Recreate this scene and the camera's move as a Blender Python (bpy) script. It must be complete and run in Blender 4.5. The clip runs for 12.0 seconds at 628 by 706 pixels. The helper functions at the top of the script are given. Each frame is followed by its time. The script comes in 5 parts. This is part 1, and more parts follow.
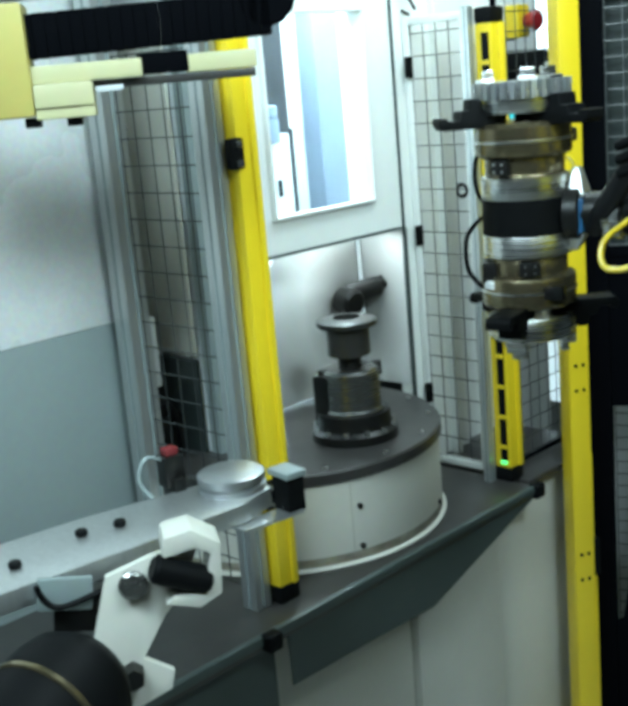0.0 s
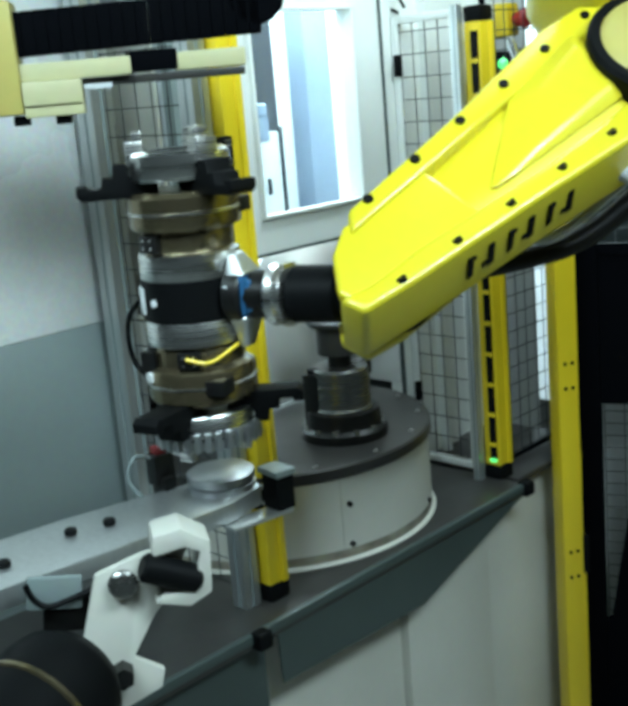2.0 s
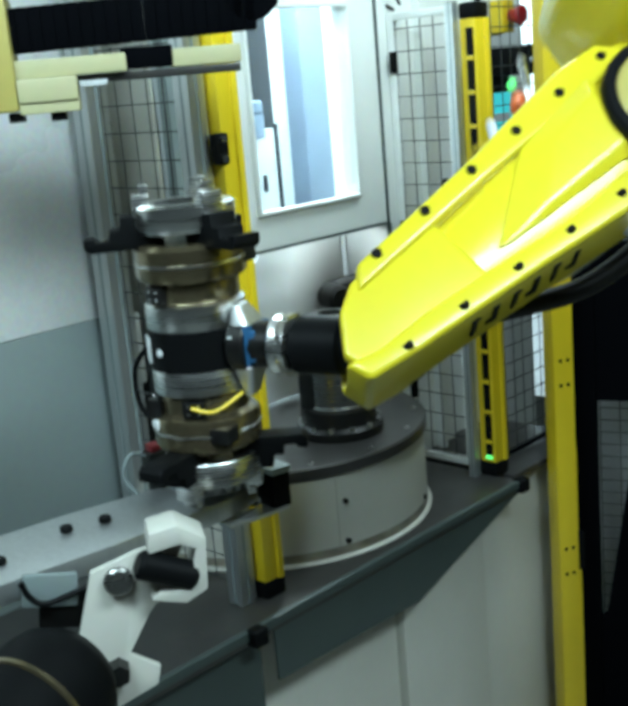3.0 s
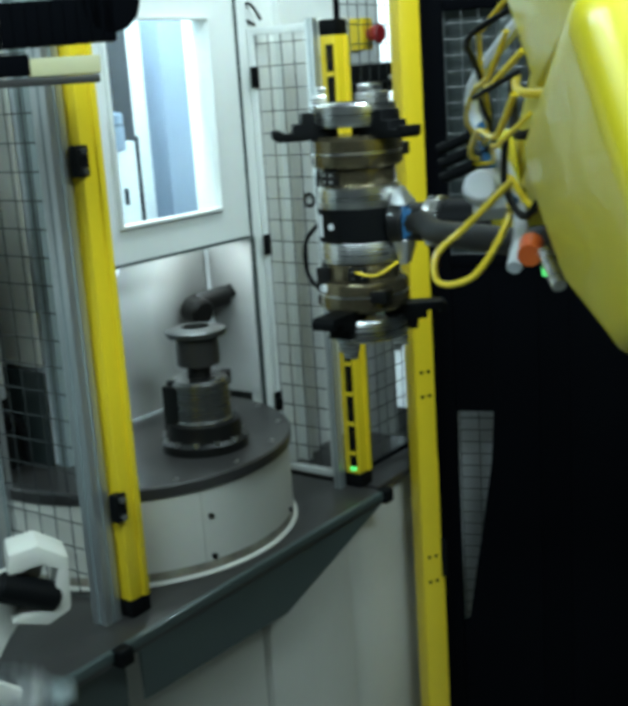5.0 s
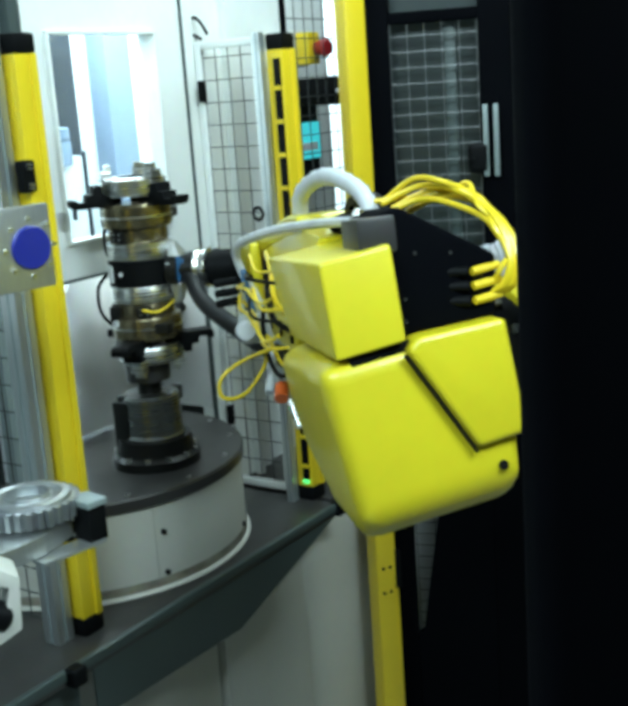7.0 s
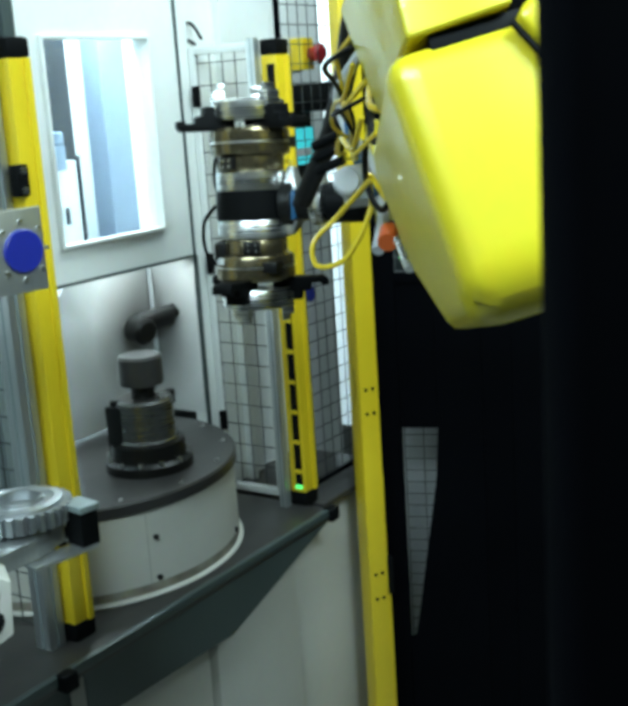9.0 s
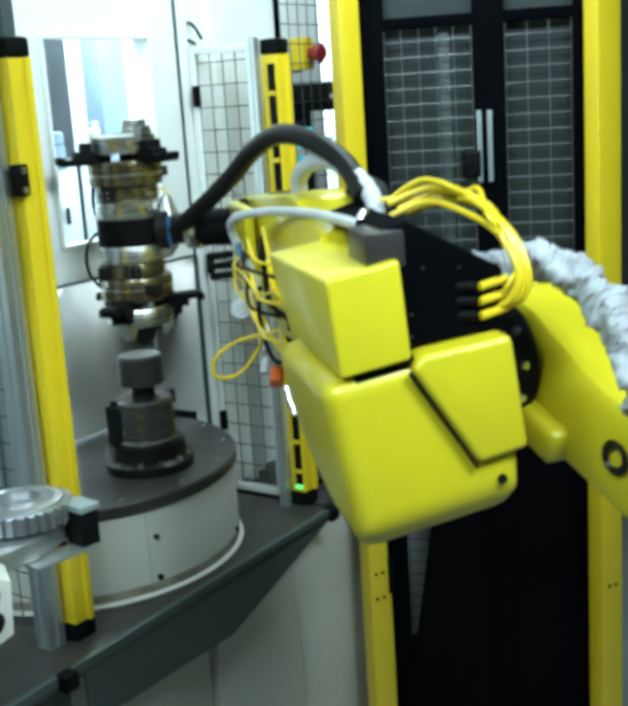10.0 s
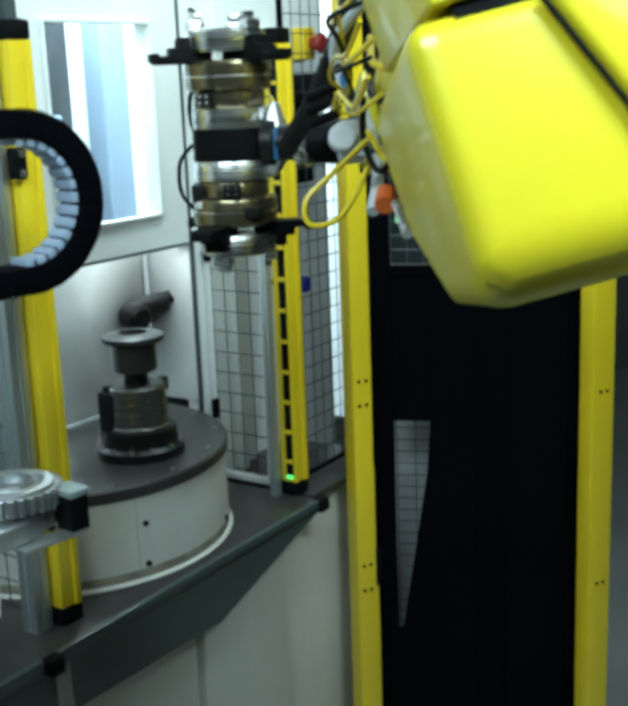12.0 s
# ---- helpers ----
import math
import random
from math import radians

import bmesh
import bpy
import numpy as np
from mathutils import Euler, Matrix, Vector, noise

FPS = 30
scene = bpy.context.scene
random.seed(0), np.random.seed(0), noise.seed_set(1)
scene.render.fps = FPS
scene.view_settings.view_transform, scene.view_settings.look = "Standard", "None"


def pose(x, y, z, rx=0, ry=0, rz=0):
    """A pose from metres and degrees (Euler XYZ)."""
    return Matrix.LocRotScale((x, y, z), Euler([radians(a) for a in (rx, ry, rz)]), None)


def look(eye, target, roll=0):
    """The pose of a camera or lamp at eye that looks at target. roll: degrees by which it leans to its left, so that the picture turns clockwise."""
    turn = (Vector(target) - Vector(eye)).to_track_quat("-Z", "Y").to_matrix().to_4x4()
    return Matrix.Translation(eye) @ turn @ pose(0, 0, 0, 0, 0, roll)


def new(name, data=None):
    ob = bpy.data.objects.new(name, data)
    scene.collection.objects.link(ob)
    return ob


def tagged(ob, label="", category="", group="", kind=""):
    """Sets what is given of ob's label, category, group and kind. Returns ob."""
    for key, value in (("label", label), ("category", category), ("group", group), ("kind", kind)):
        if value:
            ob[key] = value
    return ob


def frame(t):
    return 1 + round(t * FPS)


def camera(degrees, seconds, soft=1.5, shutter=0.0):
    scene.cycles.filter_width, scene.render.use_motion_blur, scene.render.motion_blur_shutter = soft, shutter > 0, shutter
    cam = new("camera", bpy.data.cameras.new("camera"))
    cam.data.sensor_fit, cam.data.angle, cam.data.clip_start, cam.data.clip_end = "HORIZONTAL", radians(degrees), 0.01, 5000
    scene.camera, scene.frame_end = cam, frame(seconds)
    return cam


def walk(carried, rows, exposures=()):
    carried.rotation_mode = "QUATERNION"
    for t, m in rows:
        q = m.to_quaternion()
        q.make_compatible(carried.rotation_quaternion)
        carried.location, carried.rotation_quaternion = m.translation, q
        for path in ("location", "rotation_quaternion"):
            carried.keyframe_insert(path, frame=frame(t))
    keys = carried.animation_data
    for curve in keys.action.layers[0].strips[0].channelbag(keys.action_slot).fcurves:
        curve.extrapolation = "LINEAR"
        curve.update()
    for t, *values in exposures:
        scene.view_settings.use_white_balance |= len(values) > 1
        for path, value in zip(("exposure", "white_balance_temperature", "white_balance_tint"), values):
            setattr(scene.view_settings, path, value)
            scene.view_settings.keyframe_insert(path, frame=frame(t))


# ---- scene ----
# ---------------------------------------------------------------- camera
EYE = (0.0, 0.0, 1.85)
cam = camera(31.0, 12.0, soft=5.0, shutter=0.4)


def hand(yaw, pitch, roll):
    return pose(*EYE, 0, 0, yaw) @ pose(0, 0, 0, 90 + pitch) @ pose(0, 0, 0, 0, 0, roll)


PATH = [(0.0, 0.0, -13.5, -5.0), (0.5, -0.2, -13.57, -5.1), (1.0, -0.27, -13.59, -5.05), (1.5, -0.44, -13.64, -5.01),
        (2.0, -0.53, -13.63, -4.93), (2.5, -0.56, -13.68, -4.92), (3.4, -0.9, -13.9, -4.9), (4.3, -1.85, -14.05, -4.85),
        (4.5, -3.2, -14.01, -4.78), (5.0, -7.84, -13.63, -3.8), (5.5, -9.66, -13.37, -3.34), (6.0, -9.79, -13.34, -3.64),
        (6.5, -10.12, -13.23, -3.95), (7.0, -10.42, -13.14, -4.0), (8.0, -10.7, -13.0, -3.85), (9.0, -10.79, -12.89, -3.72),
        (9.5, -10.74, -12.84, -3.77), (10.0, -10.78, -12.9, -3.73), (10.5, -10.82, -12.98, -3.54), (11.0, -10.87, -13.1, -3.3),
        (11.5, -10.93, -13.27, -2.95), (12.0, -11.08, -13.38, -2.22)]
walk(cam, [(t, hand(a, b, c)) for t, a, b, c in PATH],
     exposures=[(0.0, 0.17), (1.2, 0.06), (2.0, -0.14), (2.5, -0.2), (4.3, -0.18), (5.0, -0.42), (6.0, -0.26), (7.0, -0.14), (9.0, -0.14), (10.0, 0.0), (11.0, 0.03), (12.0, -0.16)])

# ---------------------------------------------------------------- light
world = bpy.data.worlds.new("hall")
world.use_nodes = True
world.node_tree.nodes["Background"].inputs[0].default_value = (0.8, 0.9, 1.0, 1)
world.node_tree.nodes["Background"].inputs[1].default_value = 0.02
scene.world = world


def lamp(name, at, to, size, power, colour=(1, 1, 1)):
    data = bpy.data.lights.new(name, "AREA")
    data.shape, data.size, data.size_y, data.energy, data.color = "RECTANGLE", size[0], size[1], power, colour
    ob = new(name, data)
    ob.matrix_world = look(at, to)
    return ob


# the machine's axes: x along its front, y into it, z up
MX = pose(-0.109, 2.097, 0, 0, 0, 45)


def mw(x, y, z):
    return MX @ Vector((x, y, z))


lamp("hall_light_a", (-0.9, 0.2, 3.1), (-0.3, 1.9, 1.1), (1.6, 0.4), 56, (0.735, 1.0, 1.08))
lamp("hall_light_b", (1.0, 0.3, 2.9), (0.4, 1.8, 1.0), (1.0, 0.4), 50, (0.75, 1.0, 1.06))
# added fill, no known lamp: lifts the upper white panels
lamp("aisle_light", mw(0.8, -0.35, 2.9), mw(0.65, 0.2, 1.6), (1.0, 0.25), 22, (0.76, 1.0, 1.06))
lamp("work_light", mw(0.85, 0.66, 2.5), mw(0.8, 0.75, 1.0), (0.7, 0.3), 52, (0.77, 0.97, 1.0))
lamp("door_light", mw(0.6, 0.262, 1.474), mw(0.62, 0.31, 1.2), (0.16, 0.05), 0.25, (0.86, 0.98, 1.0))

# ---------------------------------------------------------------- materials


def mat(name, colour, rough=0.5, metal=0.0, vary=0.12, grain=60.0, stain=4.0, bump=0.02, dark=0.6, coat=0.0, stretch=(1, 1, 1),
        emit=0.0, spec=0.5):
    m = bpy.data.materials.new(name)
    m.use_nodes = True
    nodes, links = m.node_tree.nodes, m.node_tree.links
    bsdf = nodes["Principled BSDF"]
    co = nodes.new("ShaderNodeTexCoord")
    mp = nodes.new("ShaderNodeMapping")
    mp.inputs["Scale"].default_value = stretch
    links.new(co.outputs["Object"], mp.inputs["Vector"])
    big, fine = nodes.new("ShaderNodeTexNoise"), nodes.new("ShaderNodeTexNoise")
    big.inputs["Scale"].default_value, big.inputs["Detail"].default_value = stain, 4
    fine.inputs["Scale"].default_value, fine.inputs["Detail"].default_value = grain, 3
    links.new(mp.outputs[0], big.inputs["Vector"])
    links.new(mp.outputs[0], fine.inputs["Vector"])
    ramp = nodes.new("ShaderNodeMapRange")
    ramp.inputs[1].default_value, ramp.inputs[2].default_value = 0.35, 0.7
    links.new(big.outputs["Fac"], ramp.inputs[0])
    mix = nodes.new("ShaderNodeMix")
    mix.data_type = "RGBA"
    mix.inputs["A"].default_value = (*colour, 1)
    mix.inputs["B"].default_value = (*[c * (1 - vary) * (dark if vary > 0.3 else 1) for c in colour], 1)
    links.new(ramp.outputs[0], mix.inputs["Factor"])
    mul = nodes.new("ShaderNodeMix")
    mul.data_type, mul.blend_type = "RGBA", "MULTIPLY"
    mul.inputs["Factor"].default_value = vary
    links.new(mix.outputs["Result"], mul.inputs["A"])
    links.new(fine.outputs["Color"], mul.inputs["B"])
    links.new(mul.outputs["Result"], bsdf.inputs["Base Color"])
    rr = nodes.new("ShaderNodeMapRange")
    rr.inputs[3].default_value, rr.inputs[4].default_value = max(0.03, rough - 0.1), min(1, rough + 0.12)
    links.new(big.outputs["Fac"], rr.inputs[0])
    links.new(rr.outputs[0], bsdf.inputs["Roughness"])
    bp = nodes.new("ShaderNodeBump")
    bp.inputs["Strength"].default_value, bp.inputs["Distance"].default_value = bump * 5, 0.001
    links.new(fine.outputs["Fac"], bp.inputs["Height"])
    links.new(bp.outputs[0], bsdf.inputs["Normal"])
    bsdf.inputs["Metallic"].default_value = metal
    bsdf.inputs["Coat Weight"].default_value = coat
    bsdf.inputs["Specular IOR Level"].default_value = spec
    if emit:
        bsdf.inputs["Emission Color"].default_value = (*colour, 1)
        bsdf.inputs["Emission Strength"].default_value = emit
    return m


YELLOW = mat("yellow_paint", (0.80, 0.58, 0.018), 0.34, vary=0.06, stain=6, coat=0.15)
ROBOT = mat("robot_yellow_paint", (0.72, 0.60, 0.02), 0.3, vary=0.09, stain=5, coat=0.25)
WHITE = mat("machine_white_paint", (0.80, 0.82, 0.79), 0.42, vary=0.08, stain=3)
CREAM = mat("cream_paint", (0.66, 0.645, 0.58), 0.4, vary=0.1, stain=3)
GREY = mat("grey_green_paint", (0.055, 0.075, 0.072), 0.45, vary=0.15, stain=5)
TRAY = mat("oily_steel_tray", (0.07, 0.067, 0.064), 0.32, 0.4, vary=0.25, stain=6)
ALU = mat("anodised_aluminium", (0.62, 0.64, 0.64), 0.33, 0.85, vary=0.1, stretch=(30, 30, 1))
STEEL = mat("bright_turned_steel", (0.82, 0.82, 0.80), 0.27, 1.0, vary=0.1, stretch=(1, 1, 40))
DARKSTEEL = mat("oiled_dark_steel", (0.32, 0.32, 0.31), 0.27, 0.95, vary=0.2, stain=10, stretch=(1, 1, 20), bump=0.006)
# the door's bright reflections are put into this base colour
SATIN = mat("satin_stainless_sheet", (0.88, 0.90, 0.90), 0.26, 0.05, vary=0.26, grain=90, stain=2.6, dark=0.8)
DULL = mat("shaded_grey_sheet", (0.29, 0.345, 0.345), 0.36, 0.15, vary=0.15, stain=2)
BRONZE = mat("bronze_anodised_metal", (0.23, 0.19, 0.115), 0.24, 0.85, vary=0.15, stain=12)
DARK = mat("dark_oxide_steel", (0.025, 0.025, 0.024), 0.35, 0.6, vary=0.3, stain=14)
BLACK = mat("black_plastic", (0.005, 0.0055, 0.006), 0.5, vary=0.2, spec=0.08)
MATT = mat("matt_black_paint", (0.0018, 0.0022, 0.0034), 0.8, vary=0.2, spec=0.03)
RUBBER = mat("black_hose_rubber", (0.008, 0.008, 0.009), 0.45, vary=0.2, spec=0.25)
PALE = mat("pale_grey_hose", (0.62, 0.64, 0.66), 0.5, vary=0.15, stain=20)
FOIL = mat("grey_fabric_sleeve", (0.5, 0.52, 0.55), 0.55, vary=0.25, stain=14, bump=0.2)
WIRE = mat("mesh_wire_black", (0.03, 0.035, 0.035), 0.5, vary=0.1)
WIREL = mat("mesh_wire_grey", (0.14, 0.15, 0.15), 0.4, 0.4, vary=0.1)
BLUE = mat("blue_paint", (0.01, 0.02, 0.28), 0.4)
BLUEP = mat("blue_plastic", (0.02, 0.10, 0.22), 0.4)
RED = mat("red_plastic", (0.38, 0.015, 0.02), 0.4)
GEARS = mat("satin_gear_steel", (0.52, 0.54, 0.55), 0.36, 0.9, vary=0.15, stain=20)
SMEAR = mat("oily_cream_paint", (0.42, 0.38, 0.30), 0.3, vary=0.35, stain=16)
WORK = mat("oiled_turned_part", (0.06, 0.062, 0.06), 0.3, 0.4, vary=0.2, stain=18)
MAROON = mat("dark_red_plastic", (0.16, 0.012, 0.015), 0.4)
ORANGE = mat("orange_plastic", (0.7, 0.12, 0.02), 0.4)
BEIGE = mat("beige_profile", (0.55, 0.52, 0.30), 0.42, vary=0.12, stain=8)
OCHRE = mat("ochre_casting", (0.5, 0.42, 0.12), 0.42, vary=0.12, stain=8)
CYAN = mat("lit_screen", (0.05, 0.55, 0.6), 0.3, emit=0.9)
GREEN = mat("green_indicator", (0.1, 0.8, 0.2), 0.3, emit=1.5)
BACKING = mat("grey_backing_panel", (0.62, 0.61, 0.54), 0.5, vary=0.2, stain=5)
LABEL = mat("white_label", (0.75, 0.77, 0.78), 0.5, vary=0.08)
FLOOR = mat("grey_floor_coating", (0.34, 0.35, 0.33), 0.4, vary=0.2, stain=1.5)
WALL = mat("hall_wall", (0.12, 0.135, 0.13), 0.6, vary=0.15, stain=1)
INSIDE = mat("machine_inside_white", (0.78, 0.82, 0.84), 0.35, vary=0.06)
COLUMN = mat("blue_grey_machine_column", (0.30, 0.38, 0.50), 0.35, vary=0.12)
TINT = mat("dark_tinted_sheet", (0.032, 0.042, 0.041), 0.3, vary=0.25, stain=2)
NAVY = mat("dark_blue_shutter", (0.018, 0.024, 0.035), 0.4, vary=0.15)


def glass(name, tint=(0.9, 0.97, 1.0)):
    m = bpy.data.materials.new(name)
    m.use_nodes = True
    b = m.node_tree.nodes["Principled BSDF"]
    b.inputs["Base Color"].default_value = (*tint, 1)
    b.inputs["Roughness"].default_value = 0.02
    b.inputs["Transmission Weight"].default_value = 1.0
    b.inputs["IOR"].default_value = 1.1
    return m


GLASS = glass("window_glass")

# ---------------------------------------------------------------- mesh tools
I4 = Matrix.Identity(4)


class Shape:
    """A mesh in the making."""

    def __init__(self):
        self.bm = bmesh.new()

    def add(self, other, m=I4):
        bmesh.ops.transform(other, matrix=m, verts=other.verts)
        me = bpy.data.meshes.new("tmp")
        other.to_mesh(me)
        other.free()
        self.bm.from_mesh(me)
        bpy.data.meshes.remove(me)
        return self

    def box(self, c, s, bev=0.003, m=I4, seg=2):
        b = bmesh.new()
        bmesh.ops.create_cube(b, size=1.0, matrix=Matrix.Translation(c) @ Matrix.Diagonal((*s, 1)))
        if bev:
            bmesh.ops.bevel(b, geom=b.edges[:], offset=min(bev, min(s) * 0.45), segments=seg, profile=0.6, affect="EDGES")
        return self.add(b, m)

    def cyl(self, r, z0, z1, m=I4, r2=None, seg=28, bev=0.0):
        if bev:
            rr = r if r2 is None else r2
            return self.lathe([(0, z0), (r - bev, z0), (r, z0 + bev), (rr, z1 - bev), (rr - bev, z1), (0, z1)], m, seg)
        b = bmesh.new()
        bmesh.ops.create_cone(b, cap_ends=True, segments=seg, radius1=r, radius2=r if r2 is None else r2, depth=z1 - z0,
                              matrix=Matrix.Translation((0, 0, (z0 + z1) / 2)))
        return self.add(b, m)

    def lathe(self, profile, m=I4, seg=32):
        b = bmesh.new()
        rings = []
        for r, z in profile:
            if r < 1e-6:
                rings.append([b.verts.new((0, 0, z))])
            else:
                rings.append([b.verts.new((r * math.cos(2 * math.pi * i / seg), r * math.sin(2 * math.pi * i / seg), z)) for i in range(seg)])
        for lo, hi in zip(rings, rings[1:]):
            for i in range(seg):
                j = (i + 1) % seg
                if len(lo) == 1 and len(hi) > 1:
                    b.faces.new((lo[0], hi[j], hi[i]))
                elif len(hi) == 1 and len(lo) > 1:
                    b.faces.new((lo[i], lo[j], hi[0]))
                elif len(lo) > 1:
                    b.faces.new((lo[i], lo[j], hi[j], hi[i]))
        return self.add(b, m)

    def prism(self, poly, z0, z1, m=I4, bev=0.003, seg=2):
        b = bmesh.new()
        low = [b.verts.new((x, y, z0)) for x, y in poly]
        top = [b.verts.new((x, y, z1)) for x, y in poly]
        n = len(poly)
        b.faces.new(low[::-1])
        b.faces.new(top)
        for i in range(n):
            j = (i + 1) % n
            b.faces.new((low[i], low[j], top[j], top[i]))
        bmesh.ops.recalc_face_normals(b, faces=b.faces[:])
        if bev:
            bmesh.ops.bevel(b, geom=b.edges[:], offset=bev, segments=seg, profile=0.6, affect="EDGES")
        return self.add(b, m)

    def hexa(self, near, far, bev=0.006, m=I4, seg=3):
        """A solid between two rings of points, with rounded edges."""
        b = bmesh.new()
        a, c = [b.verts.new(p) for p in near], [b.verts.new(p) for p in far]
        n = len(near)
        b.faces.new(a[::-1])
        b.faces.new(c)
        for i in range(n):
            b.faces.new((a[i], a[(i + 1) % n], c[(i + 1) % n], c[i]))
        bmesh.ops.recalc_face_normals(b, faces=b.faces[:])
        bmesh.ops.bevel(b, geom=b.edges[:], offset=bev, segments=seg, profile=0.6, affect="EDGES")
        return self.add(b, m)

    def loft(self, rings, m=I4):
        """Skin over closed rings of points of equal number."""
        b = bmesh.new()
        vs = [[b.verts.new(p) for p in ring] for ring in rings]
        n = len(rings[0])
        for lo, hi in zip(vs, vs[1:]):
            for i in range(n):
                j = (i + 1) % n
                b.faces.new((lo[i], lo[j], hi[j], hi[i]))
        b.faces.new(vs[0][::-1])
        b.faces.new(vs[-1])
        bmesh.ops.recalc_face_normals(b, faces=b.faces[:])
        return self.add(b, m)

    def tube(self, pts, r, seg=8, m=I4, steps=6, ribs=0.0):
        pts = [Vector(p) for p in pts]
        line = []
        for i in range(len(pts) - 1):
            a, b_, c, d = pts[max(i - 1, 0)], pts[i], pts[i + 1], pts[min(i + 2, len(pts) - 1)]
            for k in range(steps):
                t = k / steps
                line.append(0.5 * ((2 * b_) + (c - a) * t + (2 * a - 5 * b_ + 4 * c - d) * t * t + (3 * b_ - a - 3 * c + d) * t ** 3))
        line.append(pts[-1])
        up = Vector((0.13, 0.31, 0.94))
        rings = []
        for i, p in enumerate(line):
            d = (line[min(i + 1, len(line) - 1)] - line[max(i - 1, 0)]).normalized()
            x = d.cross(up).normalized()
            y = x.cross(d).normalized()
            up = y
            rad = r * (1 + (ribs if i % 2 else -ribs))
            rings.append([p + rad * (x * math.cos(2 * math.pi * k / seg) + y * math.sin(2 * math.pi * k / seg)) for k in range(seg)])
        return self.loft(rings, m)


def mesh_of(shape, name, material, angle=38):
    me = bpy.data.meshes.new(name)
    shape.bm.to_mesh(me)
    shape.bm.free()
    me.materials.append(material)
    me.polygons.foreach_set("use_smooth", [True] * len(me.polygons))
    me.set_sharp_from_angle(angle=radians(angle))
    return me


def part(name, shape, material, parent=None, label="", m=I4):
    ob = new(name, mesh_of(shape, name, material))
    if parent:
        ob.parent = parent
    ob.matrix_local = m
    return tagged(ob, label)


def like(ob, m, parent=None):
    """Another object on the same mesh."""
    o = new(ob.name.split(".")[0], ob.data)
    o.parent = parent or ob.parent
    o.matrix_local = m
    return o


def thing(name, m, label, category, group="", kind=""):
    ob = new(name)
    ob.empty_display_size = 0.05
    ob.matrix_world = m
    return tagged(ob, label, category, group, kind)


def setting(name, shape, material, m=I4, label=""):
    ob = part(name, shape, material, None, label, m)
    return tagged(ob, kind="structure")


def S():
    return Shape()


def axis(p, q):
    """A pose at p whose z points to q."""
    p, q = Vector(p), Vector(q)
    return Matrix.Translation(p) @ (q - p).to_track_quat("Z", "Y").to_matrix().to_4x4()


def T(x, y, z, rx=0, ry=0, rz=0):
    return pose(x, y, z, rx, ry, rz)

# ---------------------------------------------------------------- the hall
setting("floor", S().box((0.6, 2.0, -0.05), (9, 9, 0.1), 0), FLOOR)
setting("ceiling", S().box((0.6, 2.0, 3.65), (9, 9, 0.1), 0), WALL)
setting("wall_north", S().box((0.6, 6.55, 1.8), (9.2, 0.1, 3.6), 0), WALL)
setting("wall_south", S().box((0.6, -2.55, 1.8), (9.2, 0.1, 3.6), 0), WALL)
setting("wall_west", S().box((-3.95, 2.0, 1.8), (0.1, 9, 3.6), 0), WALL)
setting("wall_east", S().box((5.15, 2.0, 1.8), (0.1, 9, 3.6), 0), WALL)

# ---------------------------------------------------------------- machine tool (x along the front, y inwards)
DY = 0.21          # the front wall's plane
TZ = 0.866         # the tray's top
machine = thing("machine_tool", MX, "white vertical lathe with a lit window and a loading opening", "machine")
for x0, x1, z0, z1 in ((0.22, 0.28, 1.485, 2.6), (0.6, 0.93, 1.485, 2.6), (0.28, 0.6, 1.485, 1.565), (0.28, 0.6, 1.995, 2.6),
                       (0.71, 0.93, 0.87, 1.485)):
    part("front_panel", S().box(((x0 + x1) / 2, DY + 0.02, (z0 + z1) / 2), (x1 - x0, 0.04, z1 - z0), 0), WHITE, machine)
part("front_return", S().box((0.16, DY + 0.06, 1.735), (0.12, 0.03, 1.73), 0), DULL, machine)
part("door_seam", S().box((0.705, DY - 0.004, 2.0), (0.004, 0.006, 1.2), 0).box((0.708, DY - 0.003, 1.185), (0.008, 0.008, 0.6), 0).box((0.2, DY + 0.01, 2.0), (0.03, 0.03, 1.2), 0.004), GREY, machine)
part("door_edge_strip", S().box((0.46, DY - 0.003, 1.486), (0.47, 0.012, 0.006), 0.002), GREY, machine, "dark rubber lip")
part("window_frame", S().box((0.44, DY - 0.002, 1.566), (0.335, 0.02, 0.008), 0.002).box((0.44, DY - 0.002, 1.996), (0.335, 0.02, 0.008), 0.002)
     .box((0.276, DY - 0.002, 1.78), (0.008, 0.02, 0.43), 0.002).box((0.603, DY - 0.002, 1.78), (0.008, 0.02, 0.43), 0.002), WHITE, machine)
pane = part("window_pane", S().box((0.44, DY + 0.02, 1.78), (0.325, 0.006, 0.425), 0), GLASS, machine)
pane.visible_shadow = False
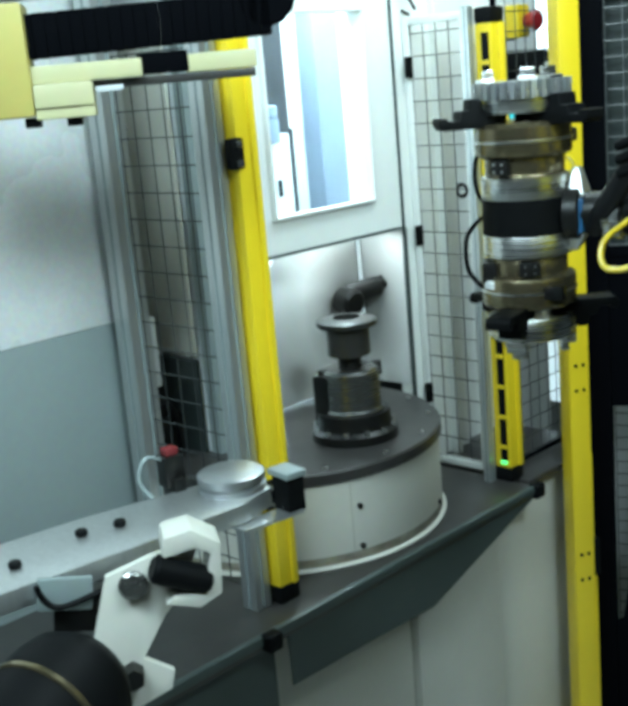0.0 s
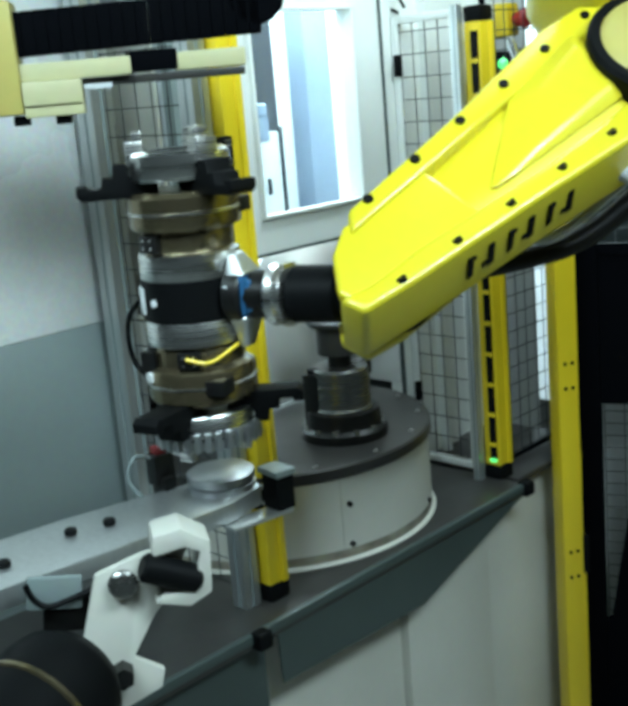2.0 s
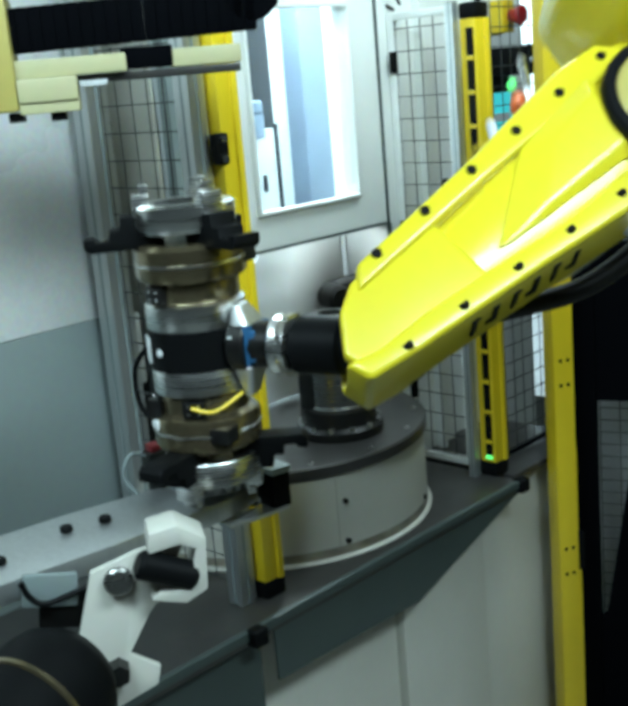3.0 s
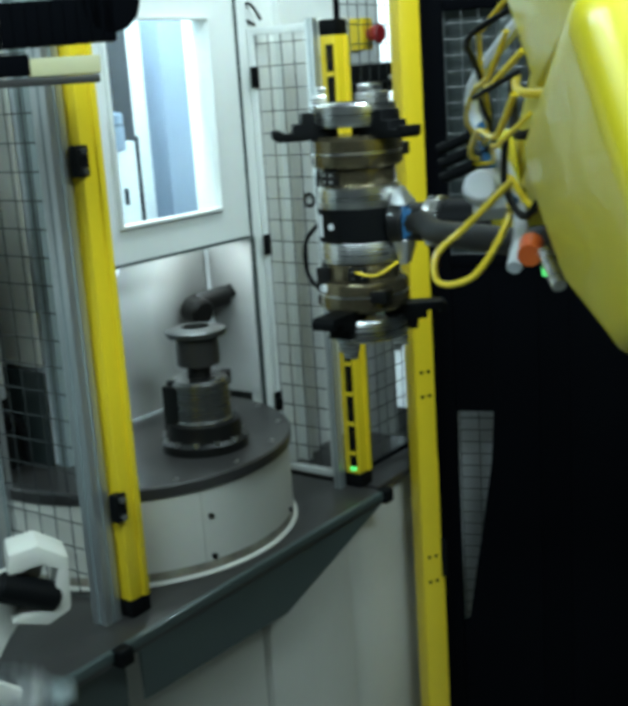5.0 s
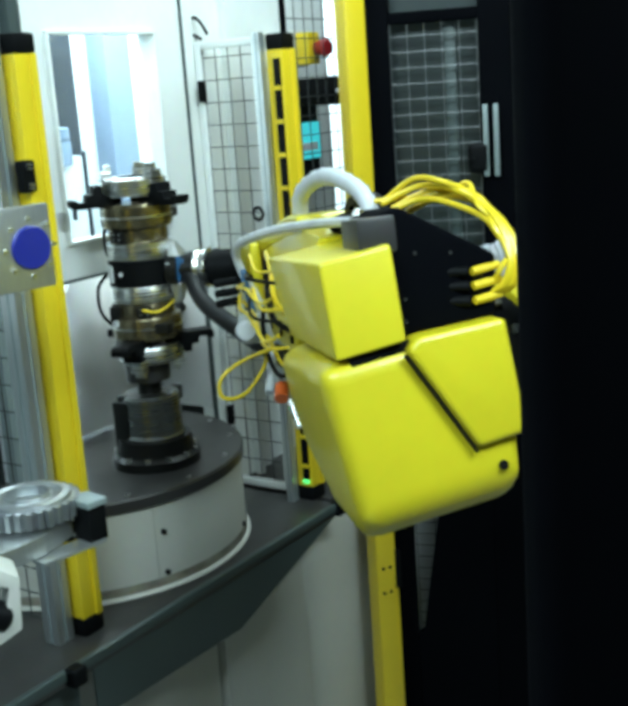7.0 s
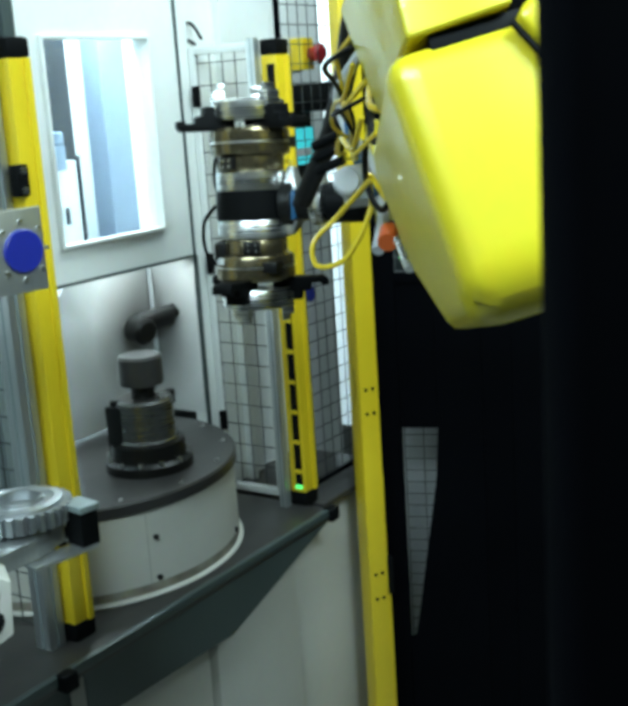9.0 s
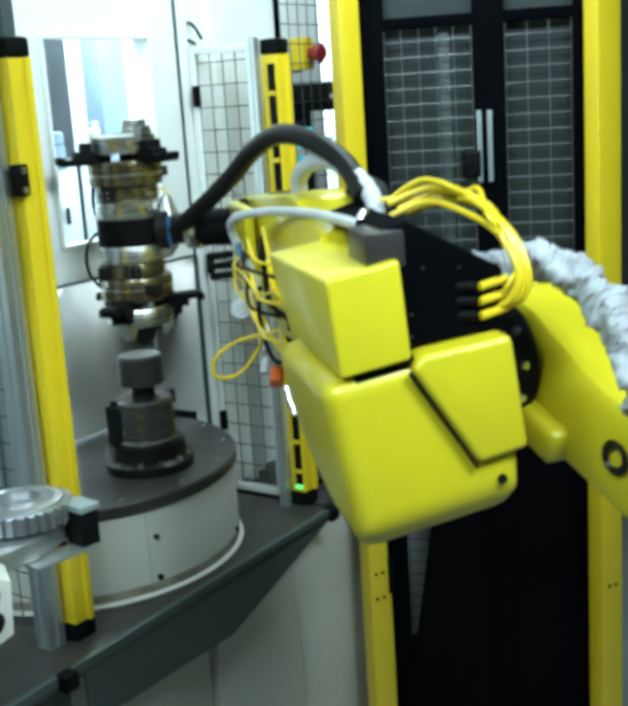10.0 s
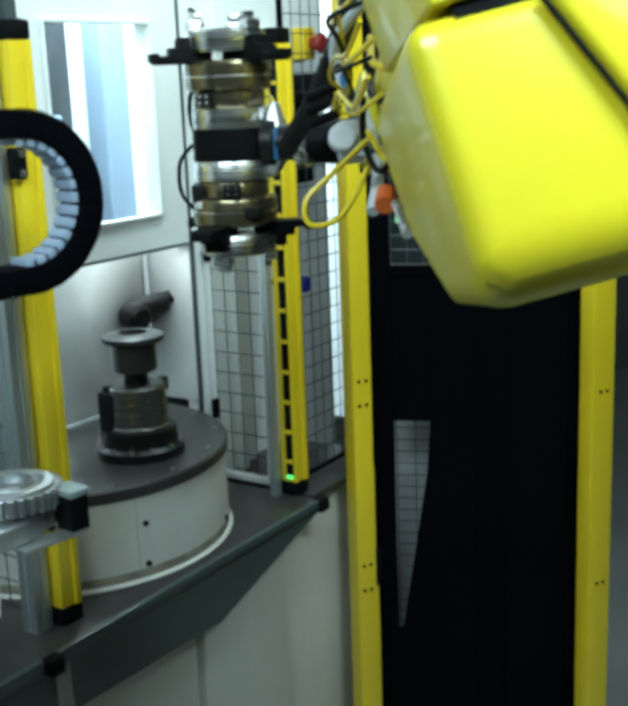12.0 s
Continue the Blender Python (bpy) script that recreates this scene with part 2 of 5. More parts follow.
# splash guard paint, darkening to a round patch behind the nozzle
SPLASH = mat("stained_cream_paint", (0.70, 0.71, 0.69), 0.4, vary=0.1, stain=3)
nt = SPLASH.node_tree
ball, where, dark_patch = nt.nodes.new("ShaderNodeTexGradient"), nt.nodes.new("ShaderNodeMapping"), nt.nodes.new("ShaderNodeMix")
ball.gradient_type, dark_patch.data_type = "SPHERICAL", "RGBA"
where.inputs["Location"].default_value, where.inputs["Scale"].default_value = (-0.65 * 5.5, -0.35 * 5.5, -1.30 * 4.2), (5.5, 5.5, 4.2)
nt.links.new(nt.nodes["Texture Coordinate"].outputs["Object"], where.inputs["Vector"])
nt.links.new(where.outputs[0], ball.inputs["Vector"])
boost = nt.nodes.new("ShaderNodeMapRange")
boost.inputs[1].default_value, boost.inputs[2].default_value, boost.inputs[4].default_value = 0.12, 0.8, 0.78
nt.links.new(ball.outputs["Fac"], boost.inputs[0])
nt.links.new(boost.outputs[0], dark_patch.inputs["Factor"])
nt.links.new(nt.nodes["Principled BSDF"].inputs["Base Color"].links[0].from_socket, dark_patch.inputs["A"])
dark_patch.inputs["B"].default_value = (0.04, 0.038, 0.03, 1)
nt.links.new(dark_patch.outputs["Result"], nt.nodes["Principled BSDF"].inputs["Base Color"])
# the inside, seen through the window and below the door
part("inner_wall_right", S().box((1.5, 0.72, 1.7), (0.03, 0.9, 1.75), 0), INSIDE, machine)
part("inner_wall_back", S().box((0.7, 1.15, 1.7), (1.6, 0.03, 1.75), 0), INSIDE, machine)
part("inner_wall_left", S().box((0.12, 0.72, 1.7), (0.03, 0.86, 1.75), 0), INSIDE, machine)
part("inner_ceiling", S().box((0.8, 0.72, 2.58), (1.4, 0.9, 0.03), 0), INSIDE, machine)
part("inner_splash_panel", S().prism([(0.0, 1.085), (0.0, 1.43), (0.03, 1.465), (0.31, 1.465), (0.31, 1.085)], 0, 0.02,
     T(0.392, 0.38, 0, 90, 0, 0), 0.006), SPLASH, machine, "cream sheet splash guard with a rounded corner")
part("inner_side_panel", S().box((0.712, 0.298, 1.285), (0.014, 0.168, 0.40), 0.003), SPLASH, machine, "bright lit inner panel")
part("corner_bead", S().cyl(0.006, 1.2, 1.465, T(0.697, 0.352, 0), seg=10), INSIDE, machine)
part("door_lamp_strip", S().box((0.6, 0.262, 1.479), (0.17, 0.06, 0.006), 0.002), LABEL, machine)
part("guide_column", S().box((0.905, 0.64, 1.9), (0.10, 0.08, 1.0), 0.01), COLUMN, machine, "blue-grey guide column")
part("dark_shutter", S().box((0.655, 0.62, 1.9), (0.17, 0.03, 1.0), 0.004), NAVY, machine, "dark blue shutter")
part("white_rail", S().box((0.79, 0.66, 1.9), (0.09, 0.03, 1.0), 0.004), INSIDE, machine, "white guide cover")
part("tool_holder", S().cyl(0.032, 0, 0.03, T(0.505, 0.45, 1.77), bev=0.004).cyl(0.008, 0.03, 0.09, T(0.505, 0.45, 1.77)).box((0.505, 0.45, 1.74), (0.05, 0.05, 0.06), 0.006),
     COLUMN, machine, "small blue-grey tool holder")
part("tool_cabinet", S().box((0.525, 0.5, 1.60), (0.12, 0.1, 0.26), 0.005), INSIDE, machine, "white inner cabinet")
part("cabinet_edge", S().box((0.588, 0.448, 1.62), (0.007, 0.006, 0.24), 0), NAVY, machine)
part("cabinet_handle", S().box((0.535, 0.446, 1.60), (0.008, 0.01, 0.04), 0.003, T(0, 0, 0)), NAVY, machine)
part("coolant_nozzle", S().cyl(0.026, 0, 0.1, axis((0.61, 0.33, 1.325), (0.70, 0.30, 1.335)), bev=0.006).cyl(0.033, 0, 0.06, axis((0.605, 0.34, 1.318), (0.595, 0.28, 1.312)), bev=0.008)
     .cyl(0.018, 0, 0.03, axis((0.695, 0.302, 1.335), (0.705, 0.29, 1.345)), bev=0.004), DARK, machine, "dark nozzle head")
# round pedestal with the dark index table
ped = thing("index_table", MX @ T(0.3176, 0.2815, TZ), "round white pedestal with a dark steel index plate", "index table")
part("pedestal", S().cyl(0.355, 0, 0.185, seg=96), CREAM, ped)
part("foot_ring", S().lathe([(0.355, 0), (0.362, 0), (0.364, 0.003), (0.362, 0.006), (0.355, 0.007)], seg=96), CREAM, ped)
part("index_plate", S().cyl(0.362, 0.184, 0.212, seg=96, bev=0.004), TRAY, ped)
part("oil_smear", S().lathe([(0.3556, 0.010), (0.3562, 0.012), (0.3562, 0.022), (0.3556, 0.028)], seg=96), SMEAR, ped, "thin brown oil line round the foot")
seam = part("sheet_seam", S().box((0.3545, 0, 0.09), (0.003, 0.0016, 0.18), 0), BACKING, ped, m=T(0, 0, 0, 0, 0, -113))
bolt = part("screw", S().cyl(0.006, 0, 0.006, T(0.354, 0, 0.125, 0, 90, 0), seg=12), DARK, ped, m=T(0, 0, 0, 0, 0, -110))
like(bolt, T(0, 0, -0.088, 0, 0, -110))
like(bolt, T(0, 0, -0.088, 0, 0, -64))
pin = part("plate_screw", S().cyl(0.005, 0.211, 0.216, T(0.335, 0, 0), seg=10), STEEL, ped, m=T(0, 0, 0, 0, 0, -120))
for a in (-95, -70, -45, -20):
    like(pin, T(0, 0, 0, 0, 0, a))
# chuck with its bolted base
CH = (0.35, 0.088)
chuck = thing("lathe_chuck", MX @ T(*CH, TZ + 0.212), "dark oiled steel workholding chuck bolted on the index plate", "chuck")
part("base_flange", S().lathe([(0, 0), (0.096, 0), (0.096, 0.016), (0.084, 0.022), (0.08, 0.05), (0, 0.05)]), DARK, chuck)
part("body", S().lathe([(0, 0.05), (0.068, 0.05), (0.068, 0.054), (0.064, 0.058), (0.063, 0.125), (0.058, 0.13), (0, 0.13)]), DARKSTEEL, chuck, "polished steel body")
part("side_block", S().box((-0.05, 0.034, 0.07), (0.03, 0.046, 0.10), 0.006).box((-0.046, 0.034, 0.124), (0.02, 0.03, 0.012), 0.004), DARK, chuck)
part("side_block", S().box((0.054, 0.035, 0.075), (0.036, 0.05, 0.10), 0.006).cyl(0.012, 0.12, 0.138, T(0.055, 0.03, 0), seg=14), DARK, chuck)
part("clamp_arm", S().box((0.075, 0.0, 0.11), (0.03, 0.02, 0.012), 0.003).cyl(0.012, 0.1, 0.125, T(0.085, 0, 0)), DARK, chuck)
part("neck", S().cyl(0.026, 0.13, 0.16), DARK, chuck)
part("mandrel", S().lathe([(0, 0.155), (0.047, 0.155), (0.048, 0.16), (0.048, 0.203), (0.044, 0.208), (0, 0.208)]), TRAY, chuck, "dark grey steel mandrel")
nut = part("bolt", S().cyl(0.0065, 0.016, 0.026, T(0.087, 0, 0), seg=6), STEEL, chuck)
for k in range(1, 12):
    like(nut, T(0, 0, 0, 0, 0, 30 * k))
CHZ = 1.2
for o in chuck.children_recursive:
    if o.data.users == 1 or o is nut:
        o.data.transform(Matrix.Diagonal((1.0, 1.0, CHZ, 1.0)))

# tray and the cabinet below
tray = thing("chip_tray", MX, "grey-green sheet metal tray with a folded lip under the light curtain", "tray")
part("tray_top", S().box((0.1, 0.12, TZ - 0.008), (1.3, 0.5, 0.016), 0.003).box((0.95, 0.15, TZ - 0.008), (0.36, 0.46, 0.014), 0.002), TRAY, tray)
part("lip_edge", S().box((0.03, -0.128, TZ + 0.004), (1.40, 0.014, 0.02), 0.004), GREY, tray)
part("front_lip", S().prism([(-0.106, TZ - 0.012), (-0.104, 0.747), (0.325, 0.732), (0.69, 0.842), (0.735, TZ - 0.012)], 0, 0.004, T(0, -0.124, 0, 90, 0, 0), 0), GREY, tray,
     "grey-green slanted lip")
knob = part("edge_clip", S().box((-0.158, -0.14, TZ + 0.0), (0.035, 0.03, 0.035), 0.008, seg=3), BLACK, tray)
like(knob, T(0.885, 0.01, 0.0))
part("dark_side_panel", S().box((-0.5, -0.05, 0.76), (0.76, 0.1, 0.16), 0), GREY, tray)
cab = thing("base_cabinet", MX, "cream painted sheet metal base cabinets below the tray", "cabinet")
for x0, x1, y, k in ((-0.6, -0.105, -0.02, 0), (-0.10, 0.335, -0.05, 1), (0.34, 0.655, -0.065, 2), (0.66, 1.02, -0.04, 3)):
    part("cabinet_panel", S().box(((x0 + x1) / 2, y + 0.15, 0.42), (x1 - x0 - 0.004, 0.3, 0.845), 0.006), CREAM, cab)

# ---------------------------------------------------------------- light curtain posts


def light_curtain(x, y, clamps, optics=True):
    t = thing("light_curtain", MX @ T(x, y, TZ), "yellow safety light curtain with black end caps on the tray", "light curtain", "light curtains")
    part("housing", S().box((0, 0, 0.555), (0.05, 0.044, 1.04), 0.004).box((0.014, -0.024, 0.555), (0.014, 0.008, 1.04), 0.002), YELLOW, t)
    if optics:
        part("optic_strip", S().box((-0.026, -0.006, 0.555), (0.006, 0.018, 1.0), 0.001), BLACK, t)
    for k in range(13 if optics else 0):
        part("optic_gap", S().box((-0.0285, -0.006, 0.09 + k * 0.075), (0.004, 0.018, 0.010), 0), YELLOW, t)
    part("end_cap", S().box((0, 0, 0.018), (0.052, 0.048, 0.036), 0.006), BLACK, t)
    part("end_cap", S().box((0, 0, 1.092), (0.052, 0.048, 0.036), 0.008), BLACK, t)
    for z in clamps:
        c = part("clamp", S().box((-0.031, -0.022, z), (0.03, 0.02, 0.055), 0.005), BLACK, t)
        for dz in (0.017, -0.017):
            part("clamp_screw", S().cyl(0.006, -0.004, 0.004, T(-0.031, -0.033, z + dz, 90, 0, 0), seg=10), STEEL, c)
    return t


light_curtain(-0.02, -0.03, (0.87, 0.23), False)
lc2 = light_curtain(0.763, -0.03, ())
part("status_light", S().box((-0.0292, -0.006, 0.05), (0.005, 0.016, 0.008), 0), GREEN, lc2)


def profile_post(x, y, z0, z1, w=0.045):
    t = thing("profile_post", MX @ T(x, y, 0), "slotted aluminium profile post beside the light curtain", "post", "aluminium posts")
    h = z1 - z0
    g, k = w * 0.5, w * 0.09
    quarter = [(k, -g), (g, -g), (g, -k), (g * 0.45, -k), (g * 0.45, k), (g, k), (g, g), (k, g), (k, g * 0.45), (-k, g * 0.45), (-k, g), (-g, g), (-g, k), (-g * 0.45, k),
               (-g * 0.45, -k), (-g, -k), (-g, -g), (-k, -g), (-k, -g * 0.45), (k, -g * 0.45)]
    part("profile", S().prism(quarter, z0, z1, bev=0.0), ALU, t)
    part("slot_cover", S().box((-w * 0.45, 0, (z0 + z1) / 2), (0.003, w * 0.17, h), 0), DULL, t)
    part("slot_cover", S().box((0, -w * 0.45, (z0 + z1) / 2), (w * 0.17, 0.003, h), 0), DULL, t)
    return t


profile_post(-0.073, -0.012, TZ, 1.98, 0.038)
profile_post(-0.06, 0.30, TZ, 2.2, 0.05)
profile_post(0.722, 0.0, TZ, 1.98, 0.02)


def mesh_panel(m, w, z0, z1, material, pitch=(0.05, 0.05), r=0.0013, frame=0.0, fmat=None, label="black welded wire mesh fence panel", gap=None):
    t = thing("mesh_panel", m, label, "fence panel", "mesh panels")
    n = max(2, round(w / pitch[0]))
    first = None
    for k in range(n + 1):
        o = part("upright_wire", S().cyl(r, z0, z1, seg=6), material, t, m=T(k * w / n, 0, 0)) if first is None else like(first, T(k * w / n, 0, 0))
        first = first or o
    first = None
    k = 0
    while z0 + k * pitch[1] < z1:
        o = part("cross_wire", S().cyl(r, 0, w, T(0, -2 * r, 0, 0, 90, 0), seg=6), material, t, m=T(0, 0, z0 + k * pitch[1])) if first is None \
            else like(first, T(0, 0, z0 + k * pitch[1]))
        first = first or o
        k += 1
    if frame:
        part("frame_bar", S().box((-frame / 2, 0, (z0 + z1) / 2), (frame, frame, z1 - z0 + 2 * frame), 0.003), fmat, t)
        part("frame_bar", S().box((w + frame / 2, 0, (z0 + z1) / 2), (frame, frame, z1 - z0 + 2 * frame), 0.003), fmat, t)
        part("frame_bar", S().box((w / 2, 0, z1 + frame / 2), (w, frame, frame), 0.003), fmat, t)
        part("frame_bar", S().box((w / 2, 0, z0 - frame / 2), (w, frame, frame), 0.003), fmat, t)
    return t


# white framed gate between the machine and the far light curtain, and its twin at the near one
gate = mesh_panel(MX @ T(0.755, 0.19, 0, 0, 0, -90), 0.15, TZ + 0.03, 1.955, WIRE, (0.036, 0.052), 0.0014, 0.018, WHITE,
                  "white framed mesh side guard standing on the tray")
gh = part("gate_hinge", S().box((0.0, -0.012, 0), (0.012, 0.02, 0.05), 0.003), BLACK, gate, m=T(0, 0, 1.86))
like(gh, T(0, 0, 1.46))
like(gh, T(0, 0, 1.06))
part("cable_clip", S().tube([(0.0, 0, 1.98), (-0.03, 0, 2.0), (-0.02, 0, 2.03), (0.0, 0, 2.02), (0.02, 0.0, 1.99)], 0.004), DARK, gate)
part("hook", S().lathe([(0.014, -0.003), (0.019, 0), (0.014, 0.003), (0.009, 0)], T(0.135, -0.01, 1.57, 90, 0, 0), 16), DARK, gate)
mesh_panel(MX @ T(-0.05, 0.275, 0, 0, 0, -90), 0.235, TZ + 0.02, 1.93, WIRE, (0.047, 0.052), 0.0014, 0, None, "grey mesh side guard standing on the tray")
# wall behind the side guards
part("side_wall", S().box((0.86, 0.2, 1.5), (0.02, 0.02, 1.3), 0), WHITE, machine)
part("side_wall", S().box((1.15, 0.255, 1.5), (0.44, 0.03, 2.2), 0), WHITE, machine)
behind = thing("coolant_unit", MX @ T(-0.02, 0.42, TZ), "dark coolant unit with a white box behind the mesh", "coolant unit")
part("tank", S().box((0.05, 0, 0.15), (0.24, 0.12, 0.30), 0.01), DARK, behind)
part("pump", S().cyl(0.04, 0.30, 0.36, bev=0.006).box((0.09, 0.02, 0.33), (0.08, 0.06, 0.08), 0.01), DARK, behind)
part("white_box", S().box((0.03, 0.0, 0.44), (0.1, 0.08, 0.16), 0.008), LABEL, behind, "white plastic box")
part("back_panel", S().box((0.08, 0.12, 0.835), (0.36, 0.02, 0.63), 0.003), BACKING, behind)
part("lower_panel", S().box((0.08, 0.118, 0.185), (0.36, 0.02, 0.66), 0.003), TINT, behind, "dark lower panel")
part("side_sheet", S().box((0.112, 0.0, 0.19), (0.008, 0.25, 0.46), 0.002), TINT, behind, "dark side sheet")
part("side_sheet", S().box((0.112, 0.0, 0.79), (0.008, 0.25, 0.72), 0.002), BACKING, behind, "pale upper side sheet")
part("hose", S().tube([(-0.02, -0.06, 0.3), (0.03, -0.08, 0.34), (0.08, -0.07, 0.3), (0.1, -0.06, 0.2)], 0.009), RUBBER, behind)

# stainless door of the machine's left bay
bay = thing("sliding_door", MX, "satin stainless machine door, reflections painted as a bright and a grey half", "door")
# one reflecting door: its bright and dark reflections painted as two sheet colours
part("upper_sheet", S().box((-0.56, 0.36, 1.9), (1.0, 0.02, 1.0), 0.004), SATIN, bay, "satin sheet with the bright reflection in its colour")
part("lower_sheet", S().box((-0.56, 0.36, 1.13), (1.0, 0.02, 0.54), 0.004), DULL, bay, "lower sheet with the dark reflection in its grey")
part("door_rail", S().box((-0.03, 0.345, 1.6), (0.045, 0.05, 1.5), 0.006), ALU, bay)
part("door_handle", S().box((-0.02, 0.31, 1.76), (0.012, 0.02, 0.07), 0.003), BLACK, bay)

# ---------------------------------------------------------------- right-hand fence


def fence_post(x, y, holes, turn=0.0, w=0.055):
    t = thing("fence_post", MX @ T(x, y, 0, 0, 0, turn), "yellow square steel fence post with drilled holes", "post", "yellow fence posts")
    part("tube", S().box((0, 0, 1.2), (w, 0.05, 2.4), 0.005), YELLOW, t)
    for z in holes:
        for dx in (-0.010, 0.010):
            part("hole", S().cyl(0.0045, 0, 0.004, T(dx, -0.0232, z, 90, 0, 0), seg=10), BLACK, t)
    part("base_plate", S().box((0, 0, 0.006), (0.16, 0.14, 0.012), 0.002), YELLOW, t)
    return t


post = fence_post(0.912, -0.127, (0.574, 0.642, 1.069, 1.131), -28)
part("side_flange", S().box((0.035, 0.004, 0.285), (0.016, 0.03, 0.57), 0.003).box((0.032, 0.004, 0.78), (0.01, 0.03, 0.24), 0.003), YELLOW, post)
part("hinge", S().box((0.036, -0.004, 0.625), (0.022, 0.036, 0.1), 0.004), BLACK, post, "black door hinge")
fence_post(1.182, -0.645, (0.6, 1.1), -28, 0.068)
mesh_panel(MX @ T(0.83, 0.0, 0), 0.24, TZ + 0.02, 2.25, WIRE, (0.04, 0.045), 0.0014, 0.012, MATT, "black welded wire mesh fence panel by the light curtain")
hmi = thing("operator_panel", MX @ T(1.12, 0.16, 0), "dark operator terminal with a lit cyan screen", "control panel")
part("enclosure", S().box((0.0, 0.03, 1.72), (0.15, 0.05, 0.26), 0.008), BLACK, hmi)
part("screen", S().box((0.012, 0.0, 1.715), (0.105, 0.012, 0.095), 0.003), CYAN, hmi)
part("screen_bar", S().box((0.0, -0.008, 1.70), (0.085, 0.004, 0.02), 0), LABEL, hmi)
part("bracket", S().box((0.0, 0.06, 1.72), (0.05, 0.06, 0.08), 0.004), DARK, hmi)
es = thing("emergency_stop", MX @ T(1.10, 0.1, 1.95), "red emergency stop button on a yellow box", "switch")
part("box", S().box((0, 0.02, 0), (0.05, 0.04, 0.08), 0.005), YELLOW, es)
part("button", S().lathe([(0, 0.04), (0.02, 0.038), (0.026, 0.03), (0.02, 0.02), (0.015, 0.0)], T(0.006, 0, 0, 90, 0, 0), 20), RED, es)
part("backplate", S().box((0, 0.1, 0), (0.06, 0.12, 0.09), 0.004), CREAM, es)
ks = thing("key_switch", MX @ T(1.10, 0.1, 1.84), "small black selector switch with a white lever", "switch")
part("box", S().box((0, 0.05, 0), (0.03, 0.22, 0.07), 0.005), BLACK, ks)
part("lever", S().cyl(0.006, 0, 0.03, T(0, -0.06, 0.0, 90, 0, 0), seg=10), LABEL, ks)
bb = thing("blue_valve", MX @ T(1.06, 0.14, 1.33), "round blue knob behind the mesh", "knob")
part("knob", S().cyl(0.022, 0, 0.03, T(0, 0, 0, 90, 0, 0), bev=0.004), BLUE, bb)
part("stem", S().cyl(0.008, 0, 0.12, T(0, 0.12, 0, 90, 0, 0)), DARK, bb)

# dark double door between the yellow posts
FD = MX @ T(0.985, -0.10, 0, 0, 0, -68)
dd = thing("dark_mesh_door", FD, "black framed double door with mesh upper panels and solid lower panels", "door")
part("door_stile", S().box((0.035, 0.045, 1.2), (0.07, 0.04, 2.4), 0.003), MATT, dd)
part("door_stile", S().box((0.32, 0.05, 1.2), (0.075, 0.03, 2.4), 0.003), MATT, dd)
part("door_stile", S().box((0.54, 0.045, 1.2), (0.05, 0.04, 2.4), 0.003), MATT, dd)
for x0, x1 in ((0.07, 0.2825), (0.3575, 0.515)):
    part("door_rail", S().box(((x0 + x1) / 2, 0.05, 1.998), (x1 - x0, 0.03, 0.028), 0.003), MATT, dd)
    part("door_rail", S().box(((x0 + x1) / 2, 0.05, 1.385), (x1 - x0, 0.03, 0.03), 0.003), MATT, dd)
    part("tinted_sheet", S().box(((x0 + x1) / 2, 0.085, 1.9), (x1 - x0, 0.006, 1.1), 0), TINT, dd, "dim grey-green sheet")
part("sheet_rib", S().box((0.212, 0.076, 1.69), (0.028, 0.01, 0.58), 0.002), GREY, dd, "grey-green upright rib behind the mesh")
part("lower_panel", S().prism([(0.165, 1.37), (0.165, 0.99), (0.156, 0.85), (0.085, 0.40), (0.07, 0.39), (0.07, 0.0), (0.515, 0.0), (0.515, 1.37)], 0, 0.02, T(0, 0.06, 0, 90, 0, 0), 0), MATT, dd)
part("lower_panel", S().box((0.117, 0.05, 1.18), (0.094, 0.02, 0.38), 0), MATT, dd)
part("handle_bar", S().box((0.295, 0.02, 1.70), (0.012, 0.02, 0.17), 0.003).box((0.32, 0.02, 1.70), (0.012, 0.02, 0.17), 0.003), DULL, dd)
part("latch", S().box((0.276, 0.022, 1.66), (0.05, 0.03, 0.07), 0.012, seg=3).cyl(0.006, 0.0, 0.006, T(0.262, 0.005, 1.66, 90, 0, 0), seg=10), BLACK, dd)
mesh_panel(FD @ T(0.072, 0.04, 0), 0.208, 1.4, 1.985, WIREL, (0.045, 0.037), 0.0014, 0, None, "black wire mesh in the dark door")
mesh_panel(FD @ T(0.36, 0.04, 0), 0.152, 1.4, 1.985, WIREL, (0.045, 0.037), 0.0014, 0, None, "black wire mesh in the dark door")
mesh_panel(FD @ T(0.07, 0.10, 0), 0.1, 0.36, 1.0, WIRE, (0.045, 0.033), 0.0014, 0, None, "black wire mesh low in the dark door")
# added board for the bright background; its white makes up for missing light
pl = thing("pale_board", FD, "added pale board in place of the bright background behind the mesh", "board")
part("board", S().box((0.12, 0.3, 0.53), (0.34, 0.02, 1.05), 0.003), LABEL, pl)
